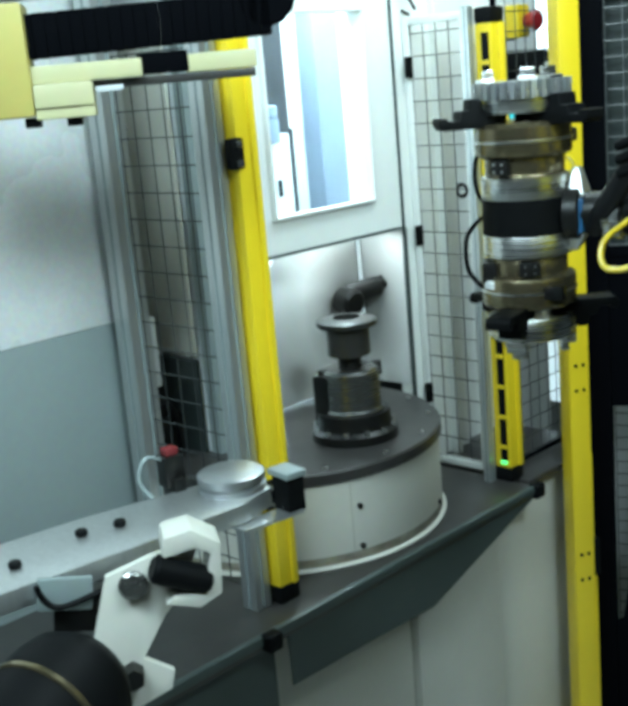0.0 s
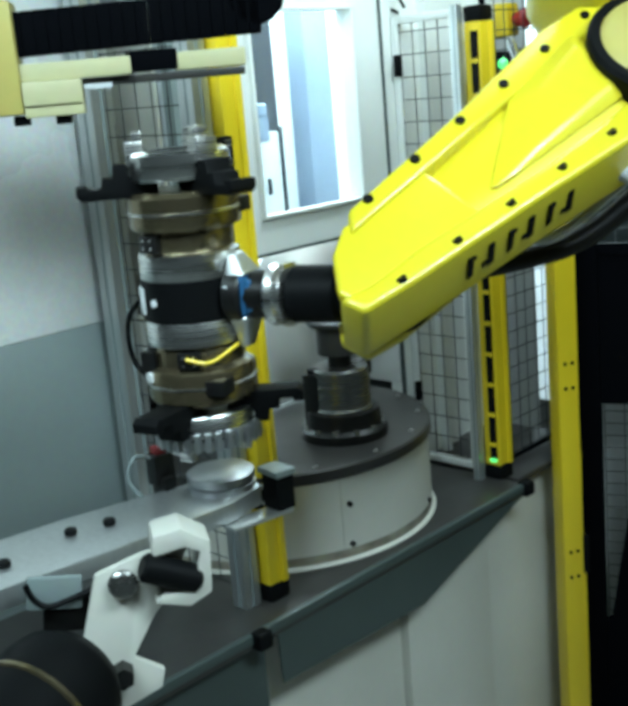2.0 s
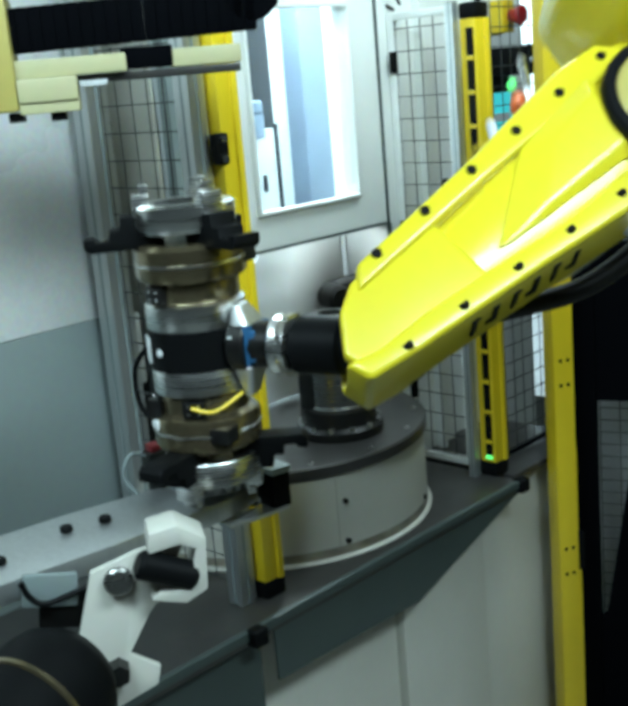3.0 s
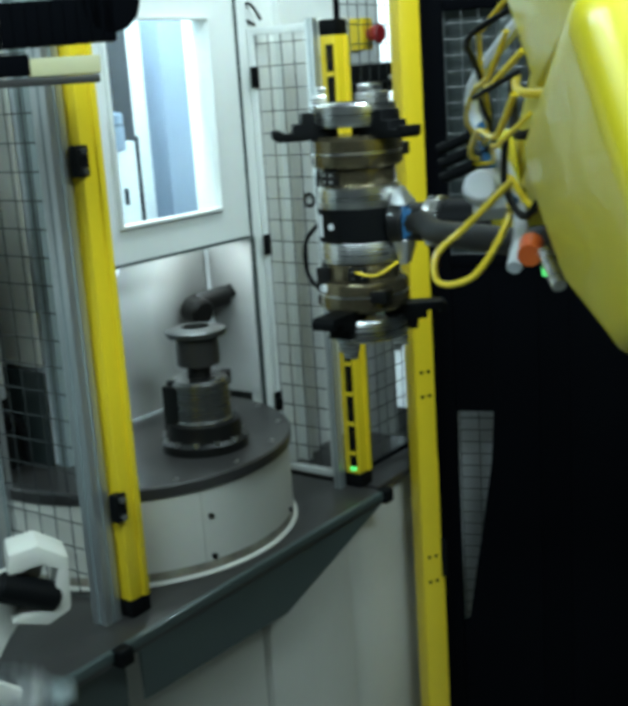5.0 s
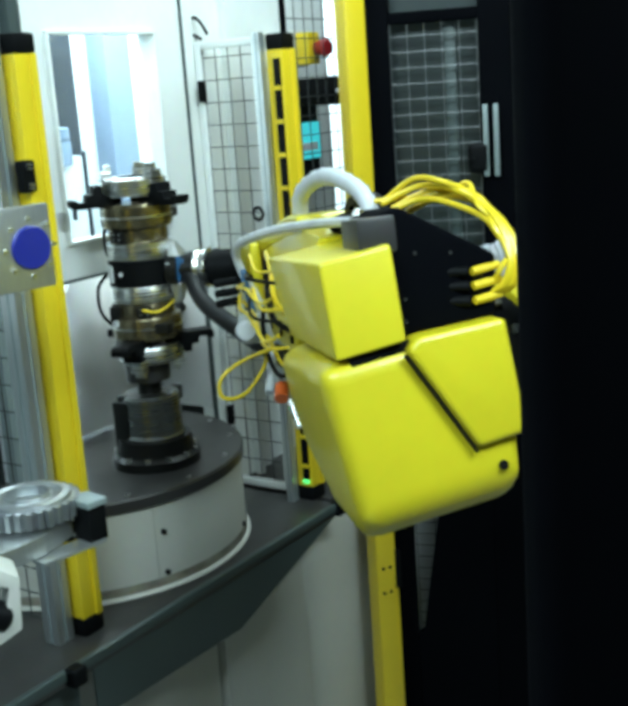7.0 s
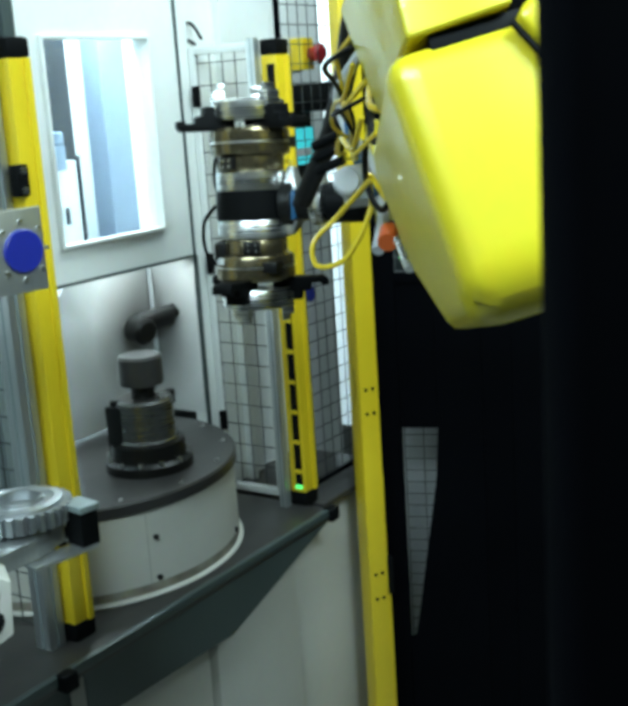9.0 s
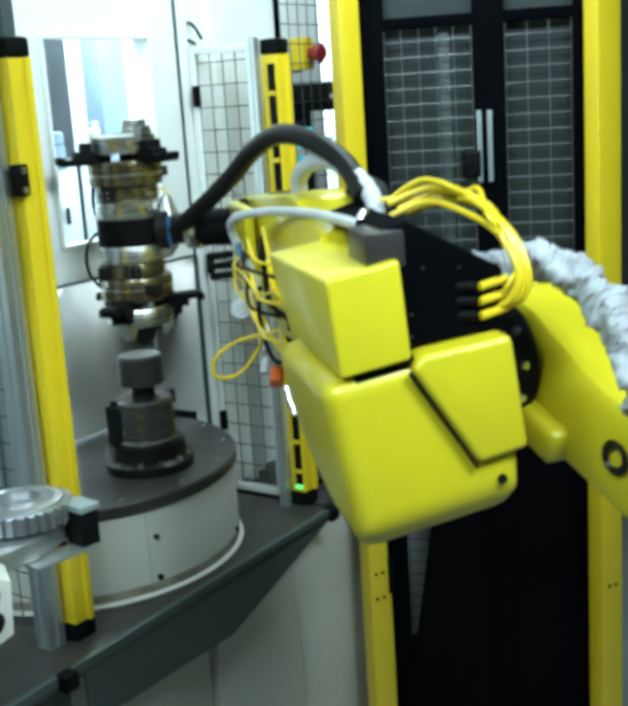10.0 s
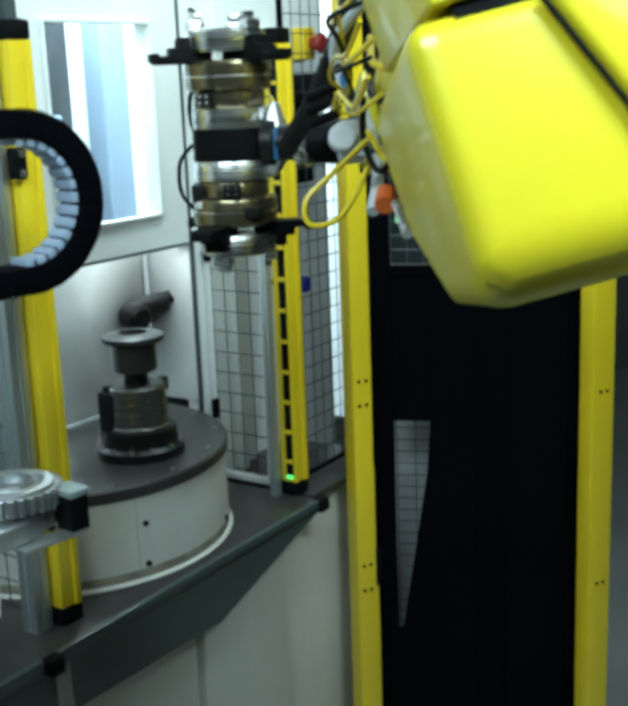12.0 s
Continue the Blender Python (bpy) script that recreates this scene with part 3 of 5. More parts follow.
# ---------------------------------------------------------------- loading arm with its nest
ARM0 = MX @ T(-0.475, -0.31, 1.258, 0, 0, 0)
arm = thing("loading_arm", ARM0, "flat aluminium loading arm with a round nest at its tip", "loading arm")
bar_m = T(0.125, 0.0065, 0, 0, 0, -8) @ T(-0.125, 0, 0)
part("bar", S().prism([(-0.75, -0.085), (-0.1, -0.085), (0.10, -0.07), (0.165, -0.045), (0.18, 0.0), (0.165, 0.03), (0.10, 0.055), (-0.1, 0.075), (-0.75, 0.08)], -0.03, 0.0, bar_m, 0.003), ALU, arm)
NEST = bar_m @ Vector((0.125, 0.0, 0.0))
part("nest_ring", S().lathe([(0, 0), (0.052, 0), (0.052, 0.008), (0.047, 0.01), (0.047, 0.014), (0.052, 0.016), (0.052, 0.025), (0.048, 0.028), (0.0, 0.028)], T(*NEST)), GEARS, arm)
sc = part("arm_screw", S().cyl(0.009, 0, 0.010, seg=12, bev=0.002), BLACK, arm, m=bar_m @ T(-0.07, -0.002, 0))
like(sc, bar_m @ T(-0.125, 0.009, 0))
like(sc, bar_m @ T(-0.238, -0.022, 0))
br = part("sensor_bracket", S().box((0.135, -0.075, -0.034), (0.11, 0.035, 0.006), 0.002), ALU, arm, m=bar_m)
part("sensor_block", S().box((0.18, -0.07, -0.006), (0.032, 0.04, 0.055), 0.004), BLACK, arm, m=bar_m)
part("sensor_top", S().box((0.18, -0.068, 0.026), (0.036, 0.05, 0.010), 0.002), DULL, arm, "light grey sensor top", bar_m)
part("clip_sensor", S().box((0.065, 0.075, 0.03), (0.035, 0.03, 0.05), 0.004).box((0.065, 0.07, -0.01), (0.02, 0.04, 0.06), 0.003), DARK, arm, m=bar_m)
part("sensor_cap", S().box((0.065, 0.075, 0.06), (0.022, 0.02, 0.012), 0.003), MAROON, arm, m=bar_m)
part("sensor_cable", S().tube([(0.05, 0.075, 0.05), (0.02, 0.07, 0.06), (0.005, 0.07, 0.03), (0.02, 0.06, -0.0)], 0.003), DULL, arm, m=bar_m)
part("red_tag", S().box((-0.25, 0.074, 0.003), (0.06, 0.01, 0.005), 0.002), RED, arm, m=bar_m)

link = thing("lift_linkage", MX, "white lift linkage plate with a roller below the loading arm", "linkage")
LK = T(-0.637, -0.429, 1.249) @ T(0, 0, 0, 90, 0, -34) @ T(0, 0, 0, 0, 0, -7)
part("plate", S().prism([(-0.035, 0.01), (0.02, 0.035), (0.085, 0.055), (0.06, -0.02), (0.04, -0.05), (0.015, -0.105), (0.055, -0.125), (0.052, -0.15), (0.0, -0.18),
                         (-0.05, -0.18), (-0.055, -0.11)], -0.006, 0.006, LK, 0.002), CREAM, link)
part("pivot", S().cyl(0.019, 0.006, 0.018, LK, bev=0.003).cyl(0.011, 0.018, 0.028, LK, seg=6), DARKSTEEL, link)
part("lower_bolt", S().cyl(0.015, 0.006, 0.032, LK @ T(0.0, -0.122, 0), seg=6), DARK, link)
hd = part("head", S().prism([(0.035, 0.04), (0.035, 0.068), (0.07, 0.078), (0.108, 0.06), (0.112, -0.01), (0.085, -0.028), (0.04, -0.022), (0.05, -0.01), (0.09, -0.005), (0.095, 0.045), (0.075, 0.052)], -0.03, 0.03, LK, 0.004), CREAM, link, "white rounded channel head")
part("roller", S().cyl(0.019, 0, 0.08, LK @ T(0.022, 0.028, 0.026) @ T(0, 0, 0, 0, 96, -18), bev=0.005), BLACK, link)
part("cable", S().tube([(-0.0, 0.0, -0.01), (-0.05, -0.02, -0.01), (-0.09, -0.03, 0.0), (-0.11, -0.02, 0.0), (-0.12, 0.0, 0.0)], 0.004, m=LK), BLACK, link)
part("small_plate", S().box((-0.085, -0.02, -0.02), (0.07, 0.045, 0.01), 0.004, LK), DULL, link)
part("support_bar", S().box((-0.05, -0.05, -0.09), (0.1, 0.05, 0.14), 0.004, LK), DARK, link)
drum = thing("drive_drum", MX @ T(-0.77, -0.385, 1.15), "dark motor drum below the loading arm", "motor")
DR = axis((0.075, -0.02, 0.0), (-0.3, -0.14, -0.075))
part("housing", S().lathe([(0, 0), (0.03, 0.0), (0.062, 0.012), (0.079, 0.035), (0.085, 0.065), (0.085, 0.3), (0, 0.3)], DR), BLACK, drum)
part("band", S().lathe([(0.085, 0.10), (0.088, 0.102), (0.088, 0.108), (0.085, 0.11)], DR), BRONZE, drum)
part("cap", S().cyl(0.028, -0.012, 0.01, DR, bev=0.006), BLACK, drum)
part("stand", S().box((-0.02, 0.06, -0.6), (0.16, 0.12, 1.1), 0.01), DARK, drum)

# ---------------------------------------------------------------- gantry axis with its cable chain
gan = thing("gantry_axis", MX, "beige linear axis with a black cable chain", "linear axis")
GM = T(-0.17, -0.33, 1.972) @ T(0, 0, 0, 0, 0, -39)
ch = S()
for k in range(22):
    x = -0.035 - 0.018 * k
    ch.box((x, 0, -0.02 - 0.0004 * k), (0.0178, 0.05, 0.062), 0.002)
ch.cyl(0.042, -0.025, 0.025, T(-0.03, 0, 0.002, 90, 0, 0), seg=12)
part("cable_chain", ch, MATT, gan, "black plastic cable chain", GM)
part("chain_tray", S().box((-0.28, 0, 0.035), (0.5, 0.06, 0.02), 0.003), ALU, gan, m=GM)
part("beam_block", S().box((-0.105, 0.005, -0.082), (0.105, 0.045, 0.026), 0.003), BEIGE, gan, "beige block", GM)
part("beam_rail", S().box((-0.3, -0.005, -0.082), (0.16, 0.05, 0.026), 0.003), BEIGE, gan, "beige rail", GM)
part("joint_cover", S().box((-0.19, 0.0, -0.078), (0.075, 0.04, 0.03), 0.003), MATT, gan, m=GM)
part("rail_edge", S().box((-0.18, 0.005, -0.102), (0.25, 0.04, 0.012), 0.002), TRAY, gan, m=GM)
part("bracket", S().box((-0.335, -0.01, -0.112), (0.085, 0.06, 0.034), 0.004).box((-0.335, -0.01, -0.135), (0.085, 0.05, 0.02), 0.003), BEIGE, gan, m=GM)
part("carriage", S().box((-0.44, 0, -0.06), (0.125, 0.08, 0.16), 0.008), OCHRE, gan, "ochre carriage", GM)
ft = part("foot", S().box((0, 0, 0), (0.022, 0.03, 0.014), 0.002), BLACK, gan, m=GM @ T(-0.325, -0.01, -0.15))
like(ft, GM @ T(-0.385, -0.01, -0.148))
part("label_strip", S().box((-0.27, -0.02, -0.108), (0.04, 0.02, 0.008), 0.001), PALE, gan, m=GM)
part("hanger", S().box((-0.55, 0.0, 0.72), (0.08, 0.08, 1.45), 0.006), ALU, gan, m=GM)

plate = thing("plate_carrier", MX @ T(-0.5, -0.1, 1.7), "aluminium plate with a round blue disc and small screws", "plate")
part("plate", S().box((0, 0, 0), (0.13, 0.012, 0.13), 0.004), ALU, plate)
part("disc", S().cyl(0.034, 0.004, 0.012, T(0.025, 0, 0, 90, 0, 0), bev=0.002), BLUE, plate, "round blue disc")
ps = part("plate_screw", S().cyl(0.004, 0.005, 0.009, T(0, 0, 0, 90, 0, 0), seg=8), STEEL, plate, m=T(0.067, 0, 0))
for k in range(1, 8):
    a = math.pi * k / 4
    like(ps, T(0.025 + 0.045 * math.cos(a), 0, 0.045 * math.sin(a)))
part("arm", S().box((-0.2, 0.01, 0.02), (0.3, 0.03, 0.05), 0.004), ALU, plate)
part("hanger", S().box((-0.34, 0.01, 0.86), (0.05, 0.05, 1.74), 0.004), ALU, plate)

loop = thing("chain_loop", MX @ T(-0.45, -0.2, 1.6), "hanging loop of black cable chain with bluish inner links", "cable chain")
for k in range(15):
    a = -math.pi / 2 + math.pi * k / 14
    m = T(0.115 * math.cos(a), 0, 0.115 * math.sin(a), 0, -math.degrees(a), 0)
    if k == 0:
        lk = part("link", S().box((0, 0, 0), (0.042, 0.06, 0.034), 0.004), MATT, loop, m=m)
        ln = part("inner_link", S().box((-0.026, 0, 0), (0.012, 0.045, 0.016), 0.003), COLUMN, loop, "bluish inner rib", m)
    else:
        like(lk, m)
        like(ln, m)
for k in range(9):
    for z in (-0.115, 0.115):
        like(lk, T(-0.03 * (k + 1), 0, z, 0, 90, 0))

# ---------------------------------------------------------------- robot
JX, JY = -0.60, -1.31            # where the wrist points
RX, RY = -0.44, -1.54            # the robot's first axis
SHZ, SHR, REACH = 1.05, 0.10, 0.28
robot = thing("robot_arm", MX, "yellow six-axis industrial robot with cables and a grey sleeve", "robot")
part("base", S().cyl(0.2, 0, 0.08, T(RX, RY, 0), bev=0.01).cyl(0.15, 0.08, 0.72, T(RX, RY, 0)), MATT, robot, "black robot base")
turn = part("turret", S().cyl(0.17, 0.72, 0.9, bev=0.02).box((SHR, 0, 1.02), (0.2, 0.14, 0.3), 0.04, seg=3), MATT, robot, "black turning base", T(RX, RY, 0))

# lower arm: z along it, the elbow at its origin, the shoulder at z = -UPPER
lower = part("lower_arm", S().loft([[(0.07 * w * cx, -0.315 + 0.045 * cy, z - 0.75) for cx, cy in ((1, 1), (0.8, 1.2), (-0.8, 1.2), (-1, 1), (-1, -1), (-0.8, -1.2), (0.8, -1.2), (1, -1))]
             for z, w in ((-0.34, 0.9), (-0.28, 1.3), (0.1, 1.25), (0.35, 1.0), (0.58, 1.05), (0.72, 1.4), (0.80, 1.35), (0.85, 0.9))]), ROBOT, robot)
part("web_rib", S().box((0.05, -0.262, -0.12), (0.06, 0.06, 0.12), 0.02, seg=3), ROBOT, lower)
part("eyelet", S().lathe([(0.018, -0.002), (0.026, 0.002), (0.018, 0.006), (0.014, 0.002)], T(-0.01, -0.2555, -0.27, -90, 0, 0), 18), DARK, lower)
part("joint_ring", S().lathe([(0.03, -0.035), (0.096, -0.035), (0.1, -0.03), (0.1, 0.03), (0.094, 0.036), (0.03, 0.036)], T(0, -0.22, 0, 90, 0, 0), 36), BLACK, lower, "black joint ring with bolts")
jb = part("ring_bolt", S().cyl(0.007, 0, 0.006, T(0.0995, 0, 0, 0, 90, 0), seg=8), STEEL, lower, m=T(0, -0.22, 0, 90, 0, 0))
for k in range(1, 12):
    like(jb, T(0, -0.22, 0, 90, 0, 0) @ T(0, 0, 0, 0, 0, 30 * k))

# elbow casting and forearm: x from the elbow to the wrist, y to the left, z up
YZ = Matrix(((0, 0, 1, 0), (1, 0, 0, 0), (0, 1, 0, 0), (0, 0, 0, 1)))      # a prism drawn in y, z and drawn out along x
fore = part("elbow_casting", S().prism([(-0.195, -0.115), (-0.2, -0.335), (-0.165, -0.372), (-0.02, -0.355), (0.1, -0.27), (0.12, -0.15), (0.09, -0.115)], -0.09, 0.165, T(0, 0, 0, 90, 0, 0), 0.03, 4),
            ROBOT, robot)
for v in fore.data.vertices:
    if v.co.y > 0:                  # the casting narrows downwards on its outer side
        v.co.y += 0.012 - 0.16 * (-0.135 - v.co.z)
    v.co.z -= 0.14 * (v.co.y + 0.04)
part("motor_box", S().hexa([(-0.188, 0.087, 0.003), (-0.19, -0.013, 0.018), (-0.205, -0.016, -0.112), (-0.198, 0.08, -0.127)],
                            [(0.05, 0.112, 0.010), (0.05, -0.01, 0.026), (0.05, -0.01, -0.10), (0.05, 0.09, -0.112)], 0.0055), ROBOT, fore, "yellow motor box")
part("side_cover", S().prism([(-0.014, -0.126), (-0.03, -0.108), (-0.155, -0.098), (-0.172, -0.258), (-0.1, -0.27)], -0.212, 0.06, YZ, 0.010, 3), ROBOT, fore, "yellow side cover")
part("cover_seam", S().tube([(-0.204, -0.012, -0.13), (-0.206, -0.055, -0.202), (-0.208, -0.097, -0.274)], 0.003, 6), BLACK, fore)
# black strip paints the shade in the gap below the motor box
part("box_seam", S().box((-0.09, 0.035, -0.122), (0.2, 0.085, 0.016), 0.002, T(0, 0, 0, -8, 0, 0)), BLACK, fore)
part("label_plate", S().box((-0.1, 0.045, 0.0135), (0.03, 0.026, 0.003), 0, T(0, 0, 0, -8, 0, 0)), LABEL, fore, "small white label")
part("label_mark", S().box((-0.1, 0.045, 0.0155), (0.012, 0.012, 0.001), 0, T(0, 0, 0, -8, 0, 0)), BLACK, fore)
part("wire_cover", S().prism([(-0.016, -0.11), (-0.014, 0.012), (0.006, 0.055), (-0.034, 0.065), (-0.165, -0.014), (-0.158, -0.1)], -0.17, 0.1, YZ, 0.008, 3), MATT, fore, "black wire cover")
part("cover_plate", S().box((-0.13, 0.0, 0.03), (0.09, 0.055, 0.05), 0.006), TRAY, fore)
part("casting_screw", S().cyl(0.007, 0, 0.008, T(-0.196, -0.135, -0.3, 0, -90, 0), seg=10), DARK, fore)


def section(x, w, top, bot, c=0.3):
    k = w * (1 - c)
    ring = [(x, -w, top - (top - bot) * 0.22), (x, -k, top), (x, k, top), (x, w, top - (top - bot) * 0.22), (x, w, bot + (top - bot) * 0.3), (x, k, bot), (x, -k, bot),
            (x, -w, bot + (top - bot) * 0.3)]
    return [(px, py * 0.8 - 0.012, pz) for px, py, pz in ring]


part("forearm", S().loft([section(0.04, 0.085, 0.07, -0.13), section(0.14, 0.088, 0.085, -0.145), section(0.3, 0.08, 0.08, -0.125), section(0.42, 0.072, 0.072, -0.105),
                          section(0.54, 0.062, 0.06, -0.085), section(0.60, 0.06, 0.052, -0.08)]), ROBOT, fore)
part("belly_cover", S().prism([(0.10, -0.1), (0.15, -0.16), (0.22, -0.165), (0.42, -0.13), (0.64, -0.105), (0.665, -0.065), (0.42, -0.085)], -0.078, 0.078, T(0, 0, 0, 90, 0, 0), 0.01, 3), ROBOT, fore, "yellow lower cover with bolts")
for sy in (-1, 1):
    part("fork_side", S().prism([(0.52, 0.062), (0.67, 0.062), (0.725, 0.05), (0.735, 0.0), (0.70, -0.06), (0.66, -0.09), (0.52, -0.08)], -0.012, 0.012, T(0, sy * 0.06, 0, 90, 0, 0), 0.008, 3), ROBOT, fore)
bs = part("cover_bolt", S().cyl(0.007, 0, 0.005, T(0, 0, 0, -90, 0, 0), seg=8), BLACK, fore, m=T(0.16, 0.077, -0.13))
for k in range(1, 6):
    like(bs, T(0.16 + 0.09 * k, 0.077, -0.132 + 0.007 * k))
for k in range(6):
    like(bs, T(0.16 + 0.09 * k, -0.082, -0.132 + 0.007 * k))
part("top_cover", S().prism([(0.16, 0.06), (0.2, 0.115), (0.28, 0.118), (0.45, 0.095), (0.66, 0.072), (0.735, 0.06), (0.745, 0.015), (0.70, 0.03), (0.62, 0.03), (0.42, 0.055)], -0.036, 0.082, T(0, 0, 0, 90, 0, 0), 0.01, 3), ROBOT, fore, "yellow bolted cover")
for k in range(6):
    like(bs, T(0.22 + 0.09 * k, -0.084, 0.088 - 0.007 * k, 35, 0, 0))
nb = part("lettering_bar", S().box((0, 0, 0), (0.010, 0.04, 0.003), 0).box((0.008, 0.012, 0), (0.012, 0.008, 0.003), 0), BLACK, fore, "black lettering as plain bars", T(0.40, -0.025, 0.1015, 0, 6, 0))
for k in range(1, 6):
    like(nb, T(0.40 + 0.034 * k, -0.025, 0.1015 - 0.0038 * k, 0, 6, 180 * (k % 2)))
part("side_web", S().hexa([(0.2, -0.08, 0.05), (0.2, -0.08, -0.12), (0.36, -0.074, -0.09), (0.5, -0.07, 0.03)], [(0.23, -0.098, 0.02), (0.23, -0.1, -0.08), (0.32, -0.09, -0.06), (0.40, -0.084, 0.02)], 0.008), ROBOT, fore, "yellow raised web")
part("side_cap", S().lathe([(0, 0.022), (0.07, 0.02), (0.082, 0.012), (0.084, -0.02)], T(0.15, -0.085, -0.01, 90, 0, 0), 36), OCHRE, fore, "dull yellow joint cap")
part("cap_ring", S().lathe([(0.083, -0.03), (0.098, -0.03), (0.1, -0.026), (0.1, 0.008), (0.095, 0.014), (0.083, 0.014)], T(0.15, -0.085, -0.01, 90, 0, 0), 36), BLACK, fore, "black cap ring")
part("wrist_hub", S().cyl(0.05, -0.048, 0.048, T(0.645, 0, -0.02, 90, 0, 0), bev=0.008), BLACK, fore, "black wrist hub")
SLIM = T(0, 0, -0.13) @ Matrix.Diagonal((1.0, 0.85, 0.8, 1.0)) @ T(0, 0, 0.13)
for o in fore.children:
    kind = o.name.split(".")[0]
    if kind in ("forearm", "belly_cover", "fork_side", "top_cover", "side_web"):
        o.data.transform(SLIM)
    elif kind in ("cover_bolt", "lettering_bar"):
        o.matrix_local = Matrix.Translation(SLIM @ o.matrix_basis.translation) @ o.matrix_basis.to_3x3().to_4x4()
# dress pack
hose = part("black_hose", S().tube([(0.74, 0.17, -0.03), (0.7, 0.155, -0.015), (0.62, 0.11, 0.035), (0.5, 0.075, 0.09), (0.4, 0.055, 0.135), (0.3, 0.025, 0.165), (0.2, -0.006, 0.155), (0.12, -0.035, 0.12), (0.05, -0.04, 0.075)], 0.017, 10),
     RUBBER, fore, "thick black hose")
part("sleeve_loop", S().tube([(0.3, 0.0, 0.05), (0.27, 0.002, 0.1), (0.2, -0.019, 0.124), (0.12, -0.035, 0.114), (0.05, -0.049, 0.084), (0.0, -0.046, 0.04)], 0.014, 10, ribs=0.07), PALE, fore, "pale ribbed hose loop")
part("pale_hose", S().tube([(-0.05, 0.0, 0.05), (0.1, 0.02, 0.051), (0.25, 0.062, 0.046), (0.37, 0.105, 0.025), (0.4, 0.1, -0.02), (0.36, 0.08, -0.085), (0.3, 0.08, -0.163), (0.25, 0.1, -0.225)], 0.008, 8), PALE, fore, "pale hose")
part("hose_coupling", S().cyl(0.009, 0, 0.03, axis((-0.05, -0.004, 0.05), (-0.02, -0.02, 0.062)), seg=10), STEEL, fore)
for k, (dy, dz) in enumerate(((0, 0), (0.014, 0.008), (-0.012, -0.012), (0.02, -0.012))):
    part("yellow_cable", S().tube([(-0.02, -0.07 + dy, 0.062 + dz), (-0.05, -0.122 + dy, 0.082 + dz), (-0.1, -0.157 + dy, 0.07 + dz), (-0.15, -0.18 + dy * 0.6, 0.036 + dz * 0.6), (-0.18, -0.19 + dy * 0.5, -0.02),
                                   (-0.18, -0.181 + dy * 0.6, -0.054), (-0.165, -0.165 + dy * 0.6, -0.068)], 0.0045, 8), YELLOW, fore, "yellow sensor cable")
part("yellow_loop", S().tube([(0.1, 0.05, -0.164), (0.2, 0.078, -0.177), (0.25, 0.094, -0.127), (0.25, 0.1, -0.172), (0.27, 0.138, -0.223), (0.28, 0.176, -0.227), (0.28, 0.177, -0.196), (0.27, 0.141, -0.169), (0.2, 0.097, -0.145)], 0.0036, 8),
     YELLOW, fore, "yellow cable loop")
part("black_cable", S().tube([(0.12, 0.06, -0.12), (0.2, 0.085, -0.1), (0.26, 0.08, -0.06), (0.3, 0.07, 0.0)], 0.005, 8), BLACK, fore)
part("black_cable", S().tube([(0.1, 0.06, -0.15), (0.18, 0.09, -0.19), (0.24, 0.1, -0.14), (0.27, 0.09, -0.08)], 0.004, 8), BLACK, fore)
part("yellow_cable", S().tube([(0.1, 0.05, -0.1), (0.16, 0.085, -0.07), (0.24, 0.075, -0.02), (0.32, 0.065, 0.01)], 0.0045, 8), YELLOW, fore)
part("blue_tube", S().tube([(0.38, 0.1, -0.02), (0.36, 0.1, -0.06), (0.34, 0.095, -0.1), (0.3, 0.085, -0.14)], 0.006, 8), BLUEP, fore, "blue air tube")
for k in range(7):
    y, z, w = 0.095 + 0.006 * (k % 3), 0.0 - 0.02 * k, 0.012 * math.sin(2.1 * k)
    part("thin_cable", S().tube([(0.06, y, z - 0.01), (0.13, y + 0.022 + w, z - 0.012 + w), (0.21, y + 0.018, z * 0.8 + 0.012 * math.cos(1.7 * k)), (0.30, y + 0.008 - w, z * 0.6 - 0.02), (0.38, 0.09 + 0.004 * k, -0.03 - 0.006 * k)],
                                0.0032 if k % 2 else 0.0026, 7), YELLOW if k % 3 != 1 else BLACK, fore, "thin yellow cable" if k % 3 != 1 else "thin black cable")
for y, z in ((-0.05, 0.0), (-0.1, -0.005), (-0.115, -0.03), (-0.03, -0.06), (-0.028, -0.09)):
    part("cover_screw", S().cyl(0.0026, 0, 0.003, T(-0.1695, y, z, 0, -90, 0), seg=8), DARKSTEEL, fore)
pg = part("plug", S().cyl(0.007, 0, 0.045, axis((0, 0, 0), (0.03, 0.04, -0.004)), seg=10), BLACK, fore, m=T(0.37, 0.115, -0.035))
like(pg, T(0.37, 0.115, -0.053))
like(pg, T(0.37, 0.115, -0.071))
for k in range(3):
    part("socket", S().cyl(0.0075, 0, 0.05, axis((-0.155, -0.075, -0.03 - 0.02 * k), (-0.175, -0.125, -0.034 - 0.02 * k)), seg=10), BLACK, fore)
    part("yellow_lead", S().cyl(0.006, 0, 0.045, axis((-0.176, -0.126, -0.034 - 0.02 * k), (-0.165, -0.168, -0.03 - 0.02 * k)), seg=8), YELLOW, fore)
part("regulator", S().box((0.33, 0.105, -0.12), (0.05, 0.04, 0.05), 0.008).cyl(0.018, 0, 0.02, T(0.31, 0.12, -0.12, 0, -90, 0), bev=0.003), PALE, fore, "pale pressure regulator")
